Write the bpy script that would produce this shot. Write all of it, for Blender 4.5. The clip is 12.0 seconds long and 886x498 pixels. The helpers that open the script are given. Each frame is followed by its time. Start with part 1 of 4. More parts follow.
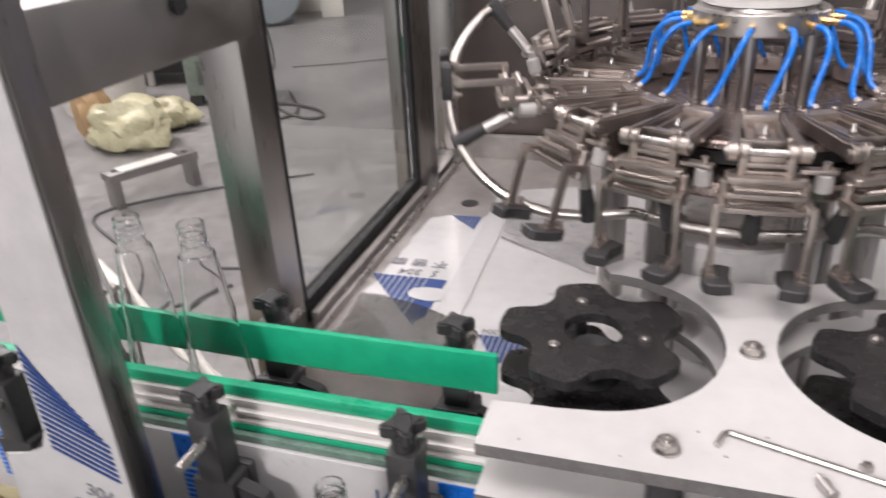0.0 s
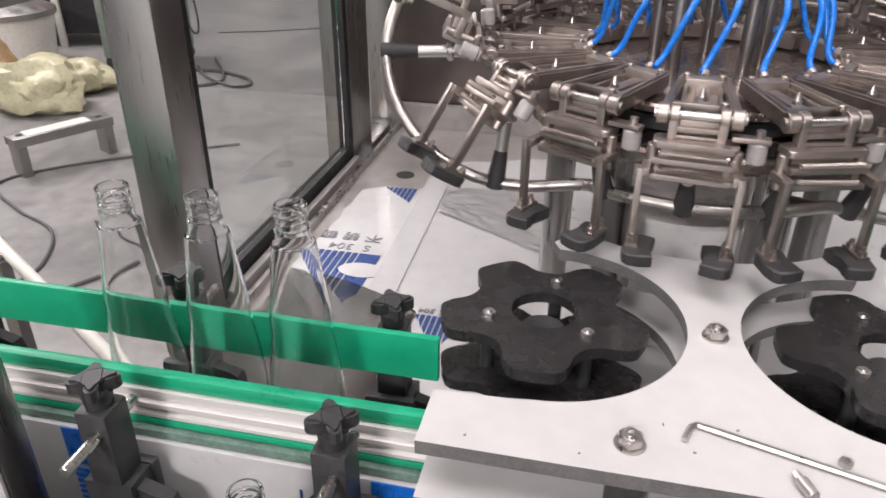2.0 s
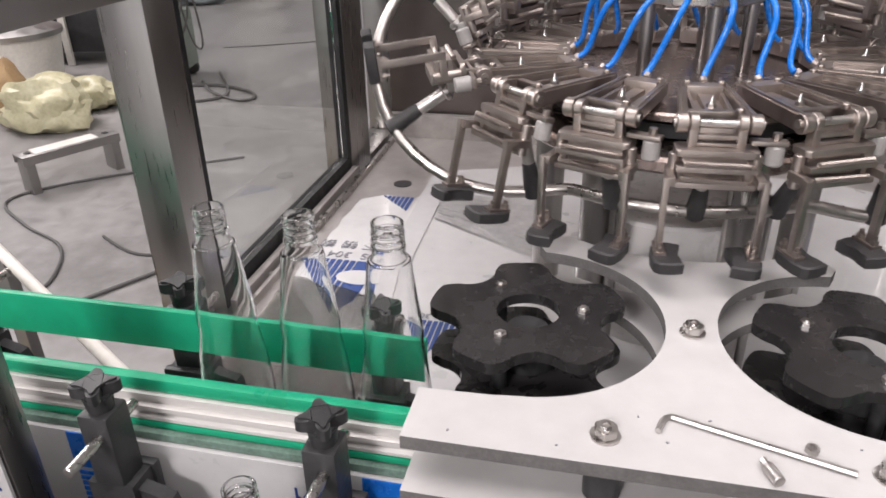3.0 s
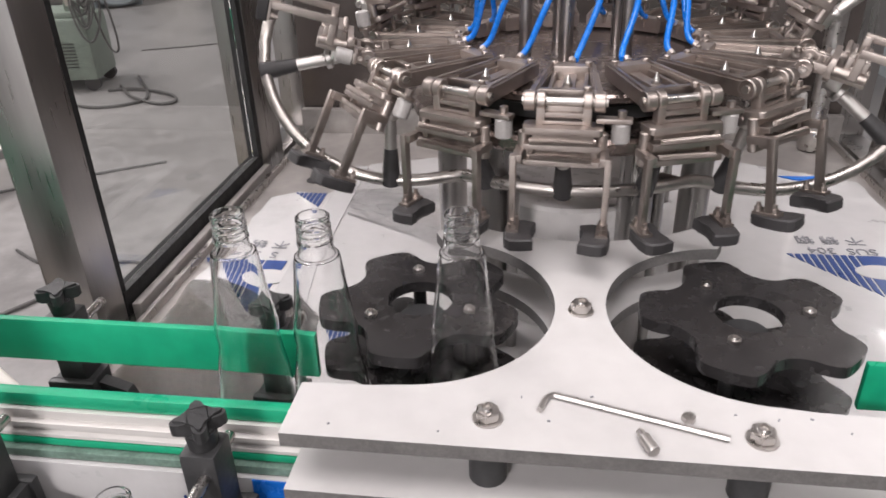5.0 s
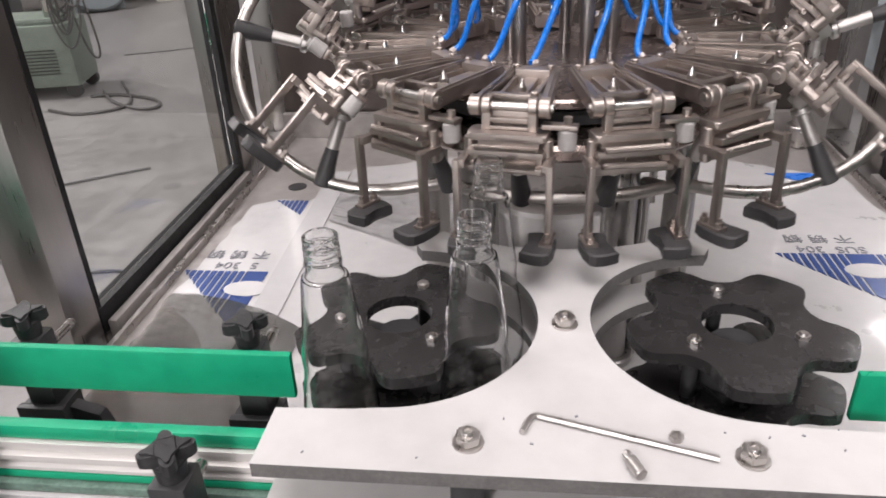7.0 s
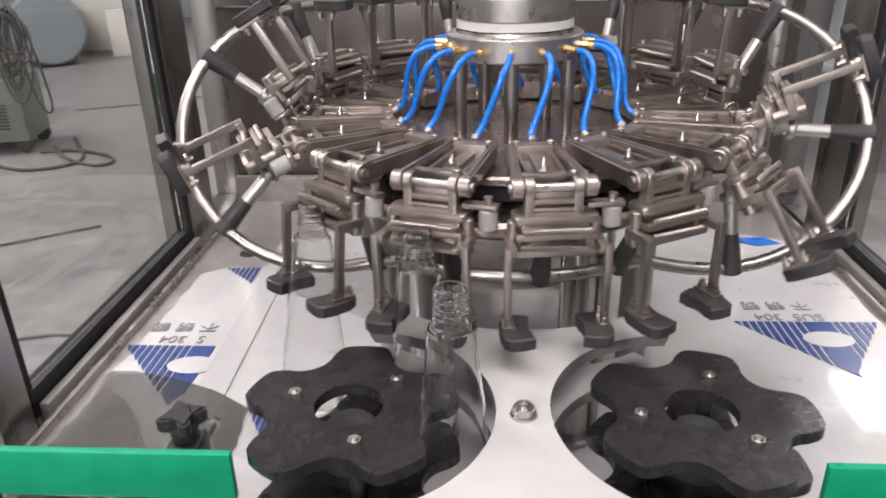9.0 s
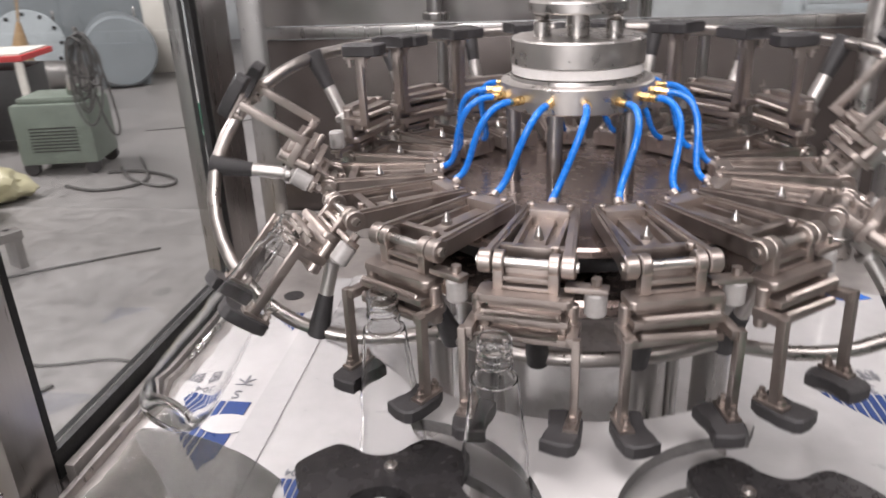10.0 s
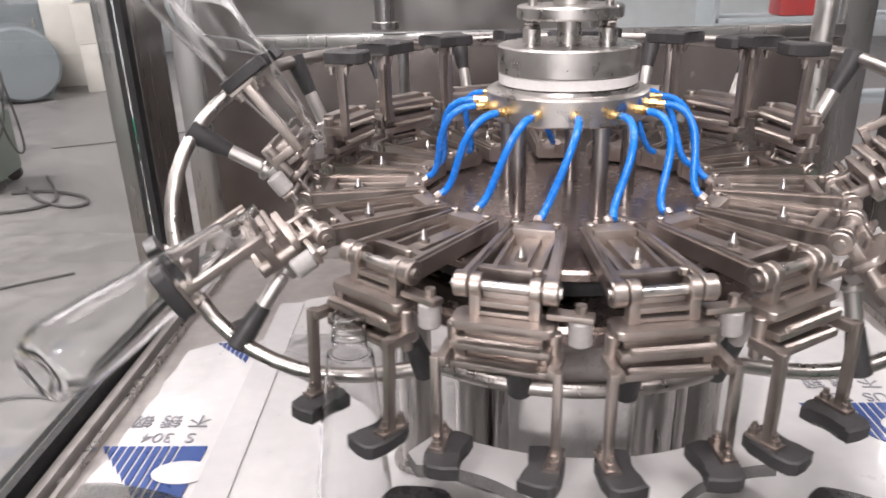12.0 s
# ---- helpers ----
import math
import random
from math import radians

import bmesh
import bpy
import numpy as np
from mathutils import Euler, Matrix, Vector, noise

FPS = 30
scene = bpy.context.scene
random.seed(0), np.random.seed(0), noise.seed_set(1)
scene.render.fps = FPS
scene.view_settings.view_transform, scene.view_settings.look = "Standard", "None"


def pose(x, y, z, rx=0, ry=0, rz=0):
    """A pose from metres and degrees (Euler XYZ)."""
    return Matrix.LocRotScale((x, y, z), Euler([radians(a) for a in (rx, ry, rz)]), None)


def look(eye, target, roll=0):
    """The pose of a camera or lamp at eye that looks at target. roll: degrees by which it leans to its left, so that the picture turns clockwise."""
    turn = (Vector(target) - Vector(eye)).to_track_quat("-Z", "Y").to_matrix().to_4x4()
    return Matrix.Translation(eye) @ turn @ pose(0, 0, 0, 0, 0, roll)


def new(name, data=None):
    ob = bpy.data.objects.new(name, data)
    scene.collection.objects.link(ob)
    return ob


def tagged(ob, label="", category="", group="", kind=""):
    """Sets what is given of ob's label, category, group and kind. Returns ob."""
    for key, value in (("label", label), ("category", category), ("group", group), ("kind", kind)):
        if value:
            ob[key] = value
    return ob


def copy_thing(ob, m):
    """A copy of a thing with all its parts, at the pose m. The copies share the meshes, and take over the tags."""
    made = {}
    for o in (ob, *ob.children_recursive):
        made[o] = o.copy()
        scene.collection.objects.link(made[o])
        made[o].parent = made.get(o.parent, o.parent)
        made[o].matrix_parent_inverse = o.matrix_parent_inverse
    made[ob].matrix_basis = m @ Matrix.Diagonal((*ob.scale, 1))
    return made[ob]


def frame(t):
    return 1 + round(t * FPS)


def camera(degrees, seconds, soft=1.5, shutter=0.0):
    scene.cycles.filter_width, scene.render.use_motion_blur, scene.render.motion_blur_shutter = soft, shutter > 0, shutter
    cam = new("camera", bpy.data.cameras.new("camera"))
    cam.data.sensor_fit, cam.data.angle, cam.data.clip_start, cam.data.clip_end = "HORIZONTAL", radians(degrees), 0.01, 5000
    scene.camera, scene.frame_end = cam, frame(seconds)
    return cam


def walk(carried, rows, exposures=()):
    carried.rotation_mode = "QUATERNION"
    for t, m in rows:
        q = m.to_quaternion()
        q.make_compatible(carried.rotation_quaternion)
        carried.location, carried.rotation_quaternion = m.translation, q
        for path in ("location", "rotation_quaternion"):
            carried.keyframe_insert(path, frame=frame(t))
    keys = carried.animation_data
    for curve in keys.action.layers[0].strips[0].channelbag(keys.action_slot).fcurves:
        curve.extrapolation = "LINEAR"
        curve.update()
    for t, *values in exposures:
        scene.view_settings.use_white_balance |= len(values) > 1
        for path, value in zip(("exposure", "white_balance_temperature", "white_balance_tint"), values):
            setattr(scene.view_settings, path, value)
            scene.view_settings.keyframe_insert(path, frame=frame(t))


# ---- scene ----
cam = camera(62.3, 12.0, soft=1.7, shutter=0.5)
PATH = [
    (0, (-0.106, -0.744, 1.721), (-0.677, 0.957, 0.838), -3.2),
    (0.5, (-0.086, -0.739, 1.707), (-0.514, 0.975, 0.77), 0.6),
    (1, (-0.085, -0.74, 1.7), (-0.657, 0.928, 0.755), -0.2),
    (1.5, (-0.127, -0.7, 1.695), (-0.642, 1.012, 0.797), 1.1),
    (2, (-0.139, -0.667, 1.671), (-0.521, 1.056, 0.73), 0.4),
    (2.5, (-0.122, -0.684, 1.683), (-0.516, 1.051, 0.77), -0.6),
    (3, (-0.108, -0.69, 1.681), (-0.515, 1.039, 0.761), -1.1),
    (5, (-0.049, -0.672, 1.666), (-0.303, 1.08, 0.734), -1.7),
    (5.5, (-0.046, -0.662, 1.659), (-0.331, 1.072, 0.704), -1.6),
    (6, (-0.057, -0.655, 1.661), (-0.395, 1.07, 0.705), -2.2),
    (6.5, (-0.052, -0.646, 1.662), (-0.34, 1.089, 0.711), -2.4),
    (7, (-0.039, -0.64, 1.668), (-0.269, 1.112, 0.731), -2.6),
    (9, (-0.035, -0.593, 1.683), (-0.159, 1.229, 0.869), -1.4),
    (9.5, (-0.058, -0.558, 1.683), (-0.109, 1.277, 0.891), -0.8),
    (10, (-0.032, -0.478, 1.701), (-0.314, 1.348, 0.934), -2.3),
    (10.5, (-0.007, -0.423, 1.697), (-0.385, 1.394, 0.951), -0.4),
    (11, (-0.061, -0.405, 1.714), (-0.324, 1.435, 0.975), -2.5),
    (11.5, (-0.107, -0.419, 1.694), (-0.262, 1.435, 0.959), -2.5),
    (12, (-0.119, -0.415, 1.69), (-0.186, 1.441, 0.947), -1.5),
]
walk(cam, [(t, look(eye, target, roll)) for t, eye, target, roll in PATH],
     exposures=[(0, -0.20), (7, -0.21), (9, -0.19), (10.5, -0.02), (12, 0.12)])

# ---- light ----
world = bpy.data.worlds.new("hall_air")
scene.world = world
world.use_nodes = True
world.node_tree.nodes["Background"].inputs[0].default_value = (0.88, 0.86, 0.895, 1)
world.node_tree.nodes["Background"].inputs[1].default_value = 0.34



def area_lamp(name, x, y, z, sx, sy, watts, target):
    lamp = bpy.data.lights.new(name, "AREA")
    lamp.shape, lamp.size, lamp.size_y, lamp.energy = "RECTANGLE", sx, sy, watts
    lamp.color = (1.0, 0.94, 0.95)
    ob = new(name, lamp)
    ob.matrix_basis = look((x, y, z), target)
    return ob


# Ceiling lamps assumed above the view; these two light the machine from overhead
area_lamp("assumed_ceiling_lamp", -1.8, 0.2, 5.6, 4.0, 2.0, 190, (-1.8, 0.201, 0))
area_lamp("assumed_ceiling_lamp", 1.6, -1.6, 5.6, 4.0, 2.0, 225, (1.6, -1.599, 0))
# Added behind the camera to brighten the faces turned towards it
area_lamp("assumed_ceiling_lamp", -2.6, -7.4, 5.6, 1.8, 1.2, 1250, (-2.6, -7.399, 0))
# Added to brighten the floor on the left
area_lamp("assumed_ceiling_lamp", -7.0, 4.4, 5.6, 4.0, 2.0, 640, (-7.0, 4.401, 0))
# Both placed where bright patches mirrored in the table film point
area_lamp("assumed_ceiling_lamp", -1.2, 9.0, 5.6, 2.0, 1.4, 260, (-1.2, 9.001, 0))
area_lamp("assumed_ceiling_lamp", 4.75, 6.9, 5.6, 1.2, 1.2, 220, (4.75, 6.901, 0))


# ---- materials ----
def material(name, color, rough=0.5, metal=0.0, scale=20.0, vary=0.25, bump=0.0, bump_scale=120.0, rough_vary=0.15,
             stretch=(1, 1, 1), spec=0.5, transmission=0.0, ior=1.45, coat=0.0, random=0.0, dirt_or_sheen=None, dirt_or_sheen_amount=0.0):
    m = bpy.data.materials.new(name)
    m.use_nodes = True
    nt = m.node_tree
    b = nt.nodes["Principled BSDF"]
    b.inputs["Metallic"].default_value = metal
    b.inputs["Specular IOR Level"].default_value = spec
    b.inputs["Transmission Weight"].default_value = transmission
    b.inputs["IOR"].default_value = ior
    b.inputs["Coat Weight"].default_value = coat
    b.inputs["Coat Roughness"].default_value = 0.04
    tc = nt.nodes.new("ShaderNodeTexCoord")
    mp = nt.nodes.new("ShaderNodeMapping")
    mp.inputs["Scale"].default_value = stretch
    nt.links.new(tc.outputs["Object"], mp.inputs[0])
    n1 = nt.nodes.new("ShaderNodeTexNoise")
    n1.inputs["Scale"].default_value, n1.inputs["Detail"].default_value = scale, 6
    nt.links.new(mp.outputs[0], n1.inputs["Vector"])
    n2 = nt.nodes.new("ShaderNodeTexNoise")
    n2.inputs["Scale"].default_value, n2.inputs["Detail"].default_value = scale * 7.3, 4
    nt.links.new(mp.outputs[0], n2.inputs["Vector"])
    add = nt.nodes.new("ShaderNodeMath")
    add.operation = "ADD"
    nt.links.new(n1.outputs["Fac"], add.inputs[0])
    nt.links.new(n2.outputs["Fac"], add.inputs[1])
    rng = nt.nodes.new("ShaderNodeMapRange")
    rng.inputs["From Min"].default_value, rng.inputs["From Max"].default_value = 0.7, 1.3
    nt.links.new(add.outputs[0], rng.inputs["Value"])
    mix = nt.nodes.new("ShaderNodeMix")
    mix.data_type = "RGBA"
    mix.inputs["A"].default_value = (*[c * (1 - vary) for c in color], 1)
    mix.inputs["B"].default_value = (*[min(1, c * (1 + vary)) for c in color], 1)
    nt.links.new(rng.outputs[0], mix.inputs["Factor"])
    out = mix.outputs["Result"]
    if dirt_or_sheen:
        n3 = nt.nodes.new("ShaderNodeTexNoise")
        n3.inputs["Scale"].default_value, n3.inputs["Detail"].default_value = scale * 0.6, 8
        n3.inputs["Roughness"].default_value = 0.7
        nt.links.new(mp.outputs[0], n3.inputs["Vector"])
        r3 = nt.nodes.new("ShaderNodeMapRange")
        r3.inputs["From Min"].default_value, r3.inputs["From Max"].default_value = 0.56, 0.68
        r3.inputs["To Max"].default_value = dirt_or_sheen_amount
        nt.links.new(n3.outputs["Fac"], r3.inputs["Value"])
        mx = nt.nodes.new("ShaderNodeMix")
        mx.data_type = "RGBA"
        mx.inputs["B"].default_value = (*dirt_or_sheen, 1)
        nt.links.new(r3.outputs[0], mx.inputs["Factor"])
        nt.links.new(out, mx.inputs["A"])
        out = mx.outputs["Result"]
    if random:
        info = nt.nodes.new("ShaderNodeObjectInfo")
        hsv = nt.nodes.new("ShaderNodeHueSaturation")
        rr = nt.nodes.new("ShaderNodeMapRange")
        rr.inputs["To Min"].default_value, rr.inputs["To Max"].default_value = 1 - random, 1 + random
        nt.links.new(info.outputs["Random"], rr.inputs["Value"])
        nt.links.new(rr.outputs[0], hsv.inputs["Value"])
        nt.links.new(out, hsv.inputs["Color"])
        out = hsv.outputs[0]
    nt.links.new(out, b.inputs["Base Color"])
    rv = nt.nodes.new("ShaderNodeMapRange")
    rv.inputs["From Min"].default_value, rv.inputs["From Max"].default_value = 0.7, 1.3
    rv.inputs["To Min"].default_value = max(0.0, rough - rough_vary * rough * 2)
    rv.inputs["To Max"].default_value = min(1.0, rough + rough_vary * rough * 2)
    nt.links.new(add.outputs[0], rv.inputs["Value"])
    nt.links.new(rv.outputs[0], b.inputs["Roughness"])
    if bump:
        n4 = nt.nodes.new("ShaderNodeTexNoise")
        n4.inputs["Scale"].default_value, n4.inputs["Detail"].default_value = bump_scale, 3
        nt.links.new(mp.outputs[0], n4.inputs["Vector"])
        bp = nt.nodes.new("ShaderNodeBump")
        bp.inputs["Strength"].default_value, bp.inputs["Distance"].default_value = bump, 0.002
        nt.links.new(n4.outputs["Fac"], bp.inputs["Height"])
        nt.links.new(bp.outputs[0], b.inputs["Normal"])
    return m


STEEL = material("bead_blasted_stainless_steel", (0.385, 0.338, 0.311), 0.42, 1.0, 9, 0.12, 0.06, 500, rough_vary=0.15, dirt_or_sheen=(0.31, 0.27, 0.248), dirt_or_sheen_amount=0.5)
BRIGHT = material("turned_stainless_steel", (0.51, 0.485, 0.465), 0.34, 1.0, 9, 0.10, 0.02, 300, rough_vary=0.25)
BRUSHED = material("brushed_stainless_steel", (0.36, 0.345, 0.335), 0.30, 1.0, 5, 0.05, 0.008, 60, rough_vary=0.08, stretch=(5, 5, 0.4))
RAILSTEEL = material("dull_polished_tube_steel", (0.37, 0.345, 0.325), 0.36, 1.0, 14, 0.12, 0.03, 200, rough_vary=0.2)
PANEL = material("dull_steel_panel", (0.36, 0.345, 0.335), 0.42, 1.0, 2, 0.08, 0.03, 30)
# Brown tint and paler blotches are the turntable's reflections put into its colour
DARKSTEEL = material("steel_with_reflections_in_colour", (0.33, 0.265, 0.242), 0.24, 0.9, 11, 0.30, 0.03, 40, dirt_or_sheen=(0.54, 0.48, 0.455), dirt_or_sheen_amount=0.6)
BACKPANEL = material("dark_brown_back_panel", (0.12, 0.102, 0.095), 0.22, 0.6, 2, 0.15, 0.02, 30)
ROLLER = material("worn_grey_nylon", (0.31, 0.295, 0.285), 0.4, 0.0, 30, 0.1)
RUBBER = material("black_rubber", (0.033, 0.031, 0.032), 0.55, 0.0, 40, 0.25, 0.15, 200)
BLACK = material("black_plastic", (0.031, 0.031, 0.032), 0.42, 0.0, 25, 0.3, 0.1, 160)
STARMAT = material("charcoal_nylon_sheet", (0.022, 0.0205, 0.021), 0.27, 0.0, 8, 0.2, 0.03, 90, spec=0.5, dirt_or_sheen=(0.028, 0.026, 0.026), dirt_or_sheen_amount=0.3)
NYLON = material("white_nylon", (0.60, 0.575, 0.555), 0.45, 0.0, 30, 0.06)
WHITE = material("white_plastic_plate", (0.46, 0.447, 0.441), 0.42, 0.0, 5, 0.06, 0.05, 160, dirt_or_sheen=(0.39, 0.372, 0.362), dirt_or_sheen_amount=0.4)
# Edge faces of the guide plates, set darker than their tops
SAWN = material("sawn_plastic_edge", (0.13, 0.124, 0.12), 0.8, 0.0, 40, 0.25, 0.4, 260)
GREEN = material("green_polyethylene", (0.006, 0.30, 0.155), 0.38, 0.0, 6, 0.12, 0.04, 40)
ALU = material("aluminium_profile", (0.66, 0.635, 0.61), 0.5, 0.25, 9, 0.06, 0.02, 80, stretch=(0.3, 4, 4))
BLUETUBE = material("blue_polyurethane", (0.006, 0.155, 0.60), 0.25, 0.0, 20, 0.12, spec=0.6)
BRASS = material("brass", (0.78, 0.55, 0.25), 0.25, 1.0, 40, 0.12)
FILM = material("white_protective_film", (0.47, 0.46, 0.458), 0.36, 0.0, 4, 0.07, 0.14, 12, spec=0.5, coat=0.7, dirt_or_sheen=(0.31, 0.30, 0.292), dirt_or_sheen_amount=0.4)
# White film again, lightened to offset the carousel's shade on the drum
WRAP = material("white_film_wrap_lightened", (0.62, 0.60, 0.59), 0.30, 0.0, 6, 0.07, 0.15, 14)
SHEET = material("plain_white_sheet", (0.80, 0.79, 0.79), 0.35, 0.0, 6, 0.04, 0.1, 14)
CRUMPLED = material("crumpled_white_film", (0.58, 0.57, 0.57), 0.16, 0.0, 9, 0.08, 0.2, 30, spec=0.6, coat=0.6)
BARE = material("bare_sheet_steel", (0.33, 0.308, 0.293), 0.42, 0.45, 5, 0.18, 0.06, 18, spec=0.4, dirt_or_sheen=(0.22, 0.203, 0.19), dirt_or_sheen_amount=0.6)
TAPE = material("clear_tape_on_film", (0.47, 0.46, 0.46), 0.08, 0.0, 6, 0.04, 0.15, 22, spec=0.7)
INK = material("blue_print_ink", (0.028, 0.058, 0.19), 0.34, 0.0, 10, 0.12, spec=0.3)
INKDARK = material("grey_print_ink", (0.20, 0.20, 0.22), 0.4, 0.0, 10, 0.12)
BLUEFILM = material("blue_film_block", (0.012, 0.13, 0.52), 0.3, 0.0, 10, 0.12)
SEAL = material("black_seal_rubber", (0.014, 0.014, 0.014), 0.55, 0.0, 30, 0.2, spec=0.3)
CONCRETE = material("grey_concrete", (0.205, 0.196, 0.192), 0.42, 0.0, 1.6, 0.24, 0.25, 24, dirt_or_sheen=(0.13, 0.123, 0.12), dirt_or_sheen_amount=0.7)
WALLPAINT = material("grey_blue_wall_paint", (0.58, 0.61, 0.62), 0.7, 0.0, 0.8, 0.10, 0.1, 20)
ROOF = material("pale_roof_sheet", (0.70, 0.69, 0.68), 0.6, 0.0, 1.0, 0.06)
YELLOWBAG = material("pale_yellow_plastic_bag", (0.44, 0.41, 0.27), 0.40, 0.0, 6, 0.18, 0.5, 14)
CARD = material("brown_cardboard", (0.36, 0.24, 0.13), 0.8, 0.0, 12, 0.15)
# Green greyed and lightened: haze of the glass in front put into the colour
MACHGREEN = material("machine_green_with_glass_haze", (0.16, 0.19, 0.16), 0.5, 0.0, 5, 0.2, dirt_or_sheen=(0.09, 0.09, 0.08), dirt_or_sheen_amount=0.6)
RED = material("red_paint", (0.5, 0.05, 0.05), 0.5, 0.0, 6, 0.15)
CABLE = material("dark_cable", (0.075, 0.072, 0.07), 0.6, 0.0, 20, 0.2)
SLATE = material("slate_grey_enamel", (0.21, 0.235, 0.25), 0.5, 0.0, 3, 0.12)
GREYBLUE = material("blue_grey_enamel", (0.42, 0.46, 0.48), 0.5, 0.0, 3, 0.12)
OFFWHITE = material("off_white_paint", (0.66, 0.63, 0.58), 0.5, 0.0, 6, 0.1)
BELT = material("pale_green_chain_plastic", (0.22, 0.40, 0.31), 0.4, 0.0, 15, 0.2)
STRIP = material("grimy_green_wear_strip", (0.13, 0.20, 0.165), 0.4, 0.0, 30, 0.3, 0.1, 120, dirt_or_sheen=(0.08, 0.085, 0.075), dirt_or_sheen_amount=0.7)
DARKTRAY = material("dark_drip_tray", (0.030, 0.029, 0.029), 0.45, 0.0, 6, 0.3, 0.1, 40)


def glass(name, color, rough, ior):
    m = bpy.data.materials.new(name)
    m.use_nodes = True
    b = m.node_tree.nodes["Principled BSDF"]
    b.inputs["Base Color"].default_value = color
    b.inputs["Roughness"].default_value = rough
    b.inputs["Transmission Weight"].default_value = 1.0
    b.inputs["IOR"].default_value = ior
    return m


BOTTLEGLASS = glass("clear_bottle_glass", (0.99, 0.99, 0.99, 1), 0.02, 1.29)
CLEARFILM = glass("clear_wrinkled_film", (0.93, 0.92, 0.91, 1), 0.10, 1.17)
PANE = glass("window_glass", (0.95, 0.97, 0.96, 1), 0.0, 1.45)


# ---- mesh helpers ----
def put(bm, m):
    return m if m is not None else Matrix.Identity(4)


def box(bm, c, s, m=None, bevel=0.0, taper=1.0):
    m = put(bm, m)
    x, y, z = [v / 2 for v in s]
    vs = []
    for dz in (-z, z):
        k = taper if dz > 0 else 1.0
        for dx, dy in ((-x, -y), (x, -y), (x, y), (-x, y)):
            vs.append(bm.verts.new(m @ Vector((c[0] + dx * k, c[1] + dy * k, c[2] + dz))))
    fs = [bm.faces.new([vs[i] for i in q]) for q in ((3, 2, 1, 0), (4, 5, 6, 7), (0, 1, 5, 4), (1, 2, 6, 5), (2, 3, 7, 6), (3, 0, 4, 7))]
    if bevel:
        es = list({e for f in fs for e in f.edges})
        bmesh.ops.bevel(bm, geom=es, offset=bevel, segments=2, profile=0.6, affect="EDGES")


def cyl(bm, p0, p1, r, seg=16, m=None, r2=None, chamfer=0.0):
    m = put(bm, m)
    p0, p1 = Vector(p0), Vector(p1)
    r2 = r if r2 is None else r2
    d = (p1 - p0).normalized()
    u = d.orthogonal().normalized()
    v = d.cross(u)
    rings = [(p0, r), (p1, r2)]
    if chamfer:
        rings = [(p0, r - chamfer), (p0 + d * chamfer, r), (p1 - d * chamfer, r2), (p1, r2 - chamfer)]
    loops = []
    for p, rr in rings:
        loops.append([bm.verts.new(m @ (p + (u * math.cos(k * math.tau / seg) + v * math.sin(k * math.tau / seg)) * rr)) for k in range(seg)])
    for a, b in zip(loops, loops[1:]):
        for k in range(seg):
            f = bm.faces.new((a[k], a[(k + 1) % seg], b[(k + 1) % seg], b[k]))
            f.smooth = True
    bm.faces.new(loops[0][::-1])
    bm.faces.new(loops[-1])


def lathe(bm, profile, seg=32, m=None, closed=False, sharp=False):
    m = put(bm, m)
    loops = []
    for r, z in profile:
        loops.append([bm.verts.new(m @ Vector((r * math.cos(k * math.tau / seg), r * math.sin(k * math.tau / seg), z))) for k in range(seg)])
    pairs = list(zip(loops, loops[1:])) + ([(loops[-1], loops[0])] if closed else [])
    for a, b in pairs:
        for k in range(seg):
            f = bm.faces.new((a[k], a[(k + 1) % seg], b[(k + 1) % seg], b[k]))
            f.smooth = not sharp
    if not closed:
        bm.faces.new(loops[0][::-1])
        bm.faces.new(loops[-1])


def prism(bm, outline, z0, z1, m=None, smooth=False):
    m = put(bm, m)
    lo = [bm.verts.new(m @ Vector((x, y, z0))) for x, y in outline]
    hi = [bm.verts.new(m @ Vector((x, y, z1))) for x, y in outline]
    n = len(outline)
    bm.faces.new(hi)
    bm.faces.new(lo[::-1])
    for k in range(n):
        bm.faces.new((lo[k], lo[(k + 1) % n], hi[(k + 1) % n], hi[k])).smooth = smooth


def tube(bm, pts, r, seg=10, m=None, loop=False):
    m = put(bm, m)
    pts = [Vector(p) for p in pts]
    n = len(pts)
    loops = []
    u = None
    for i, p in enumerate(pts):
        a = pts[i - 1] if (i > 0 or loop) else p
        b = pts[(i + 1) % n] if (i < n - 1 or loop) else p
        d = (b - a).normalized()
        u = d.orthogonal().normalized() if u is None else (u - d * u.dot(d)).normalized()
        v = d.cross(u)
        loops.append([bm.verts.new(m @ (p + (u * math.cos(k * math.tau / seg) + v * math.sin(k * math.tau / seg)) * r)) for k in range(seg)])
    pairs = list(zip(loops, loops[1:])) + ([(loops[-1], loops[0])] if loop else [])
    for a, b in pairs:
        for k in range(seg):
            bm.faces.new((a[k], a[(k + 1) % seg], b[(k + 1) % seg], b[k])).smooth = True
    if not loop:
        bm.faces.new(loops[0][::-1])
        bm.faces.new(loops[-1])


def spring(bm, p0, p1, r, turns, wire, m=None):
    p0, p1 = Vector(p0), Vector(p1)
    d = (p1 - p0).normalized()
    u = d.orthogonal().normalized()
    v = d.cross(u)
    n = turns * 7
    tube(bm, [p0 + (p1 - p0) * (i / n) + (u * math.cos(i * math.tau / 7) + v * math.sin(i * math.tau / 7)) * r for i in range(n + 1)], wire, 4, m)


def hexnut(bm, c, r, h, m=None, turn=0.0):
    pts = [(c[0] + r * math.cos(turn + k * math.tau / 6), c[1] + r * math.sin(turn + k * math.tau / 6)) for k in range(6)]
    prism(bm, pts, c[2], c[2] + h, m)


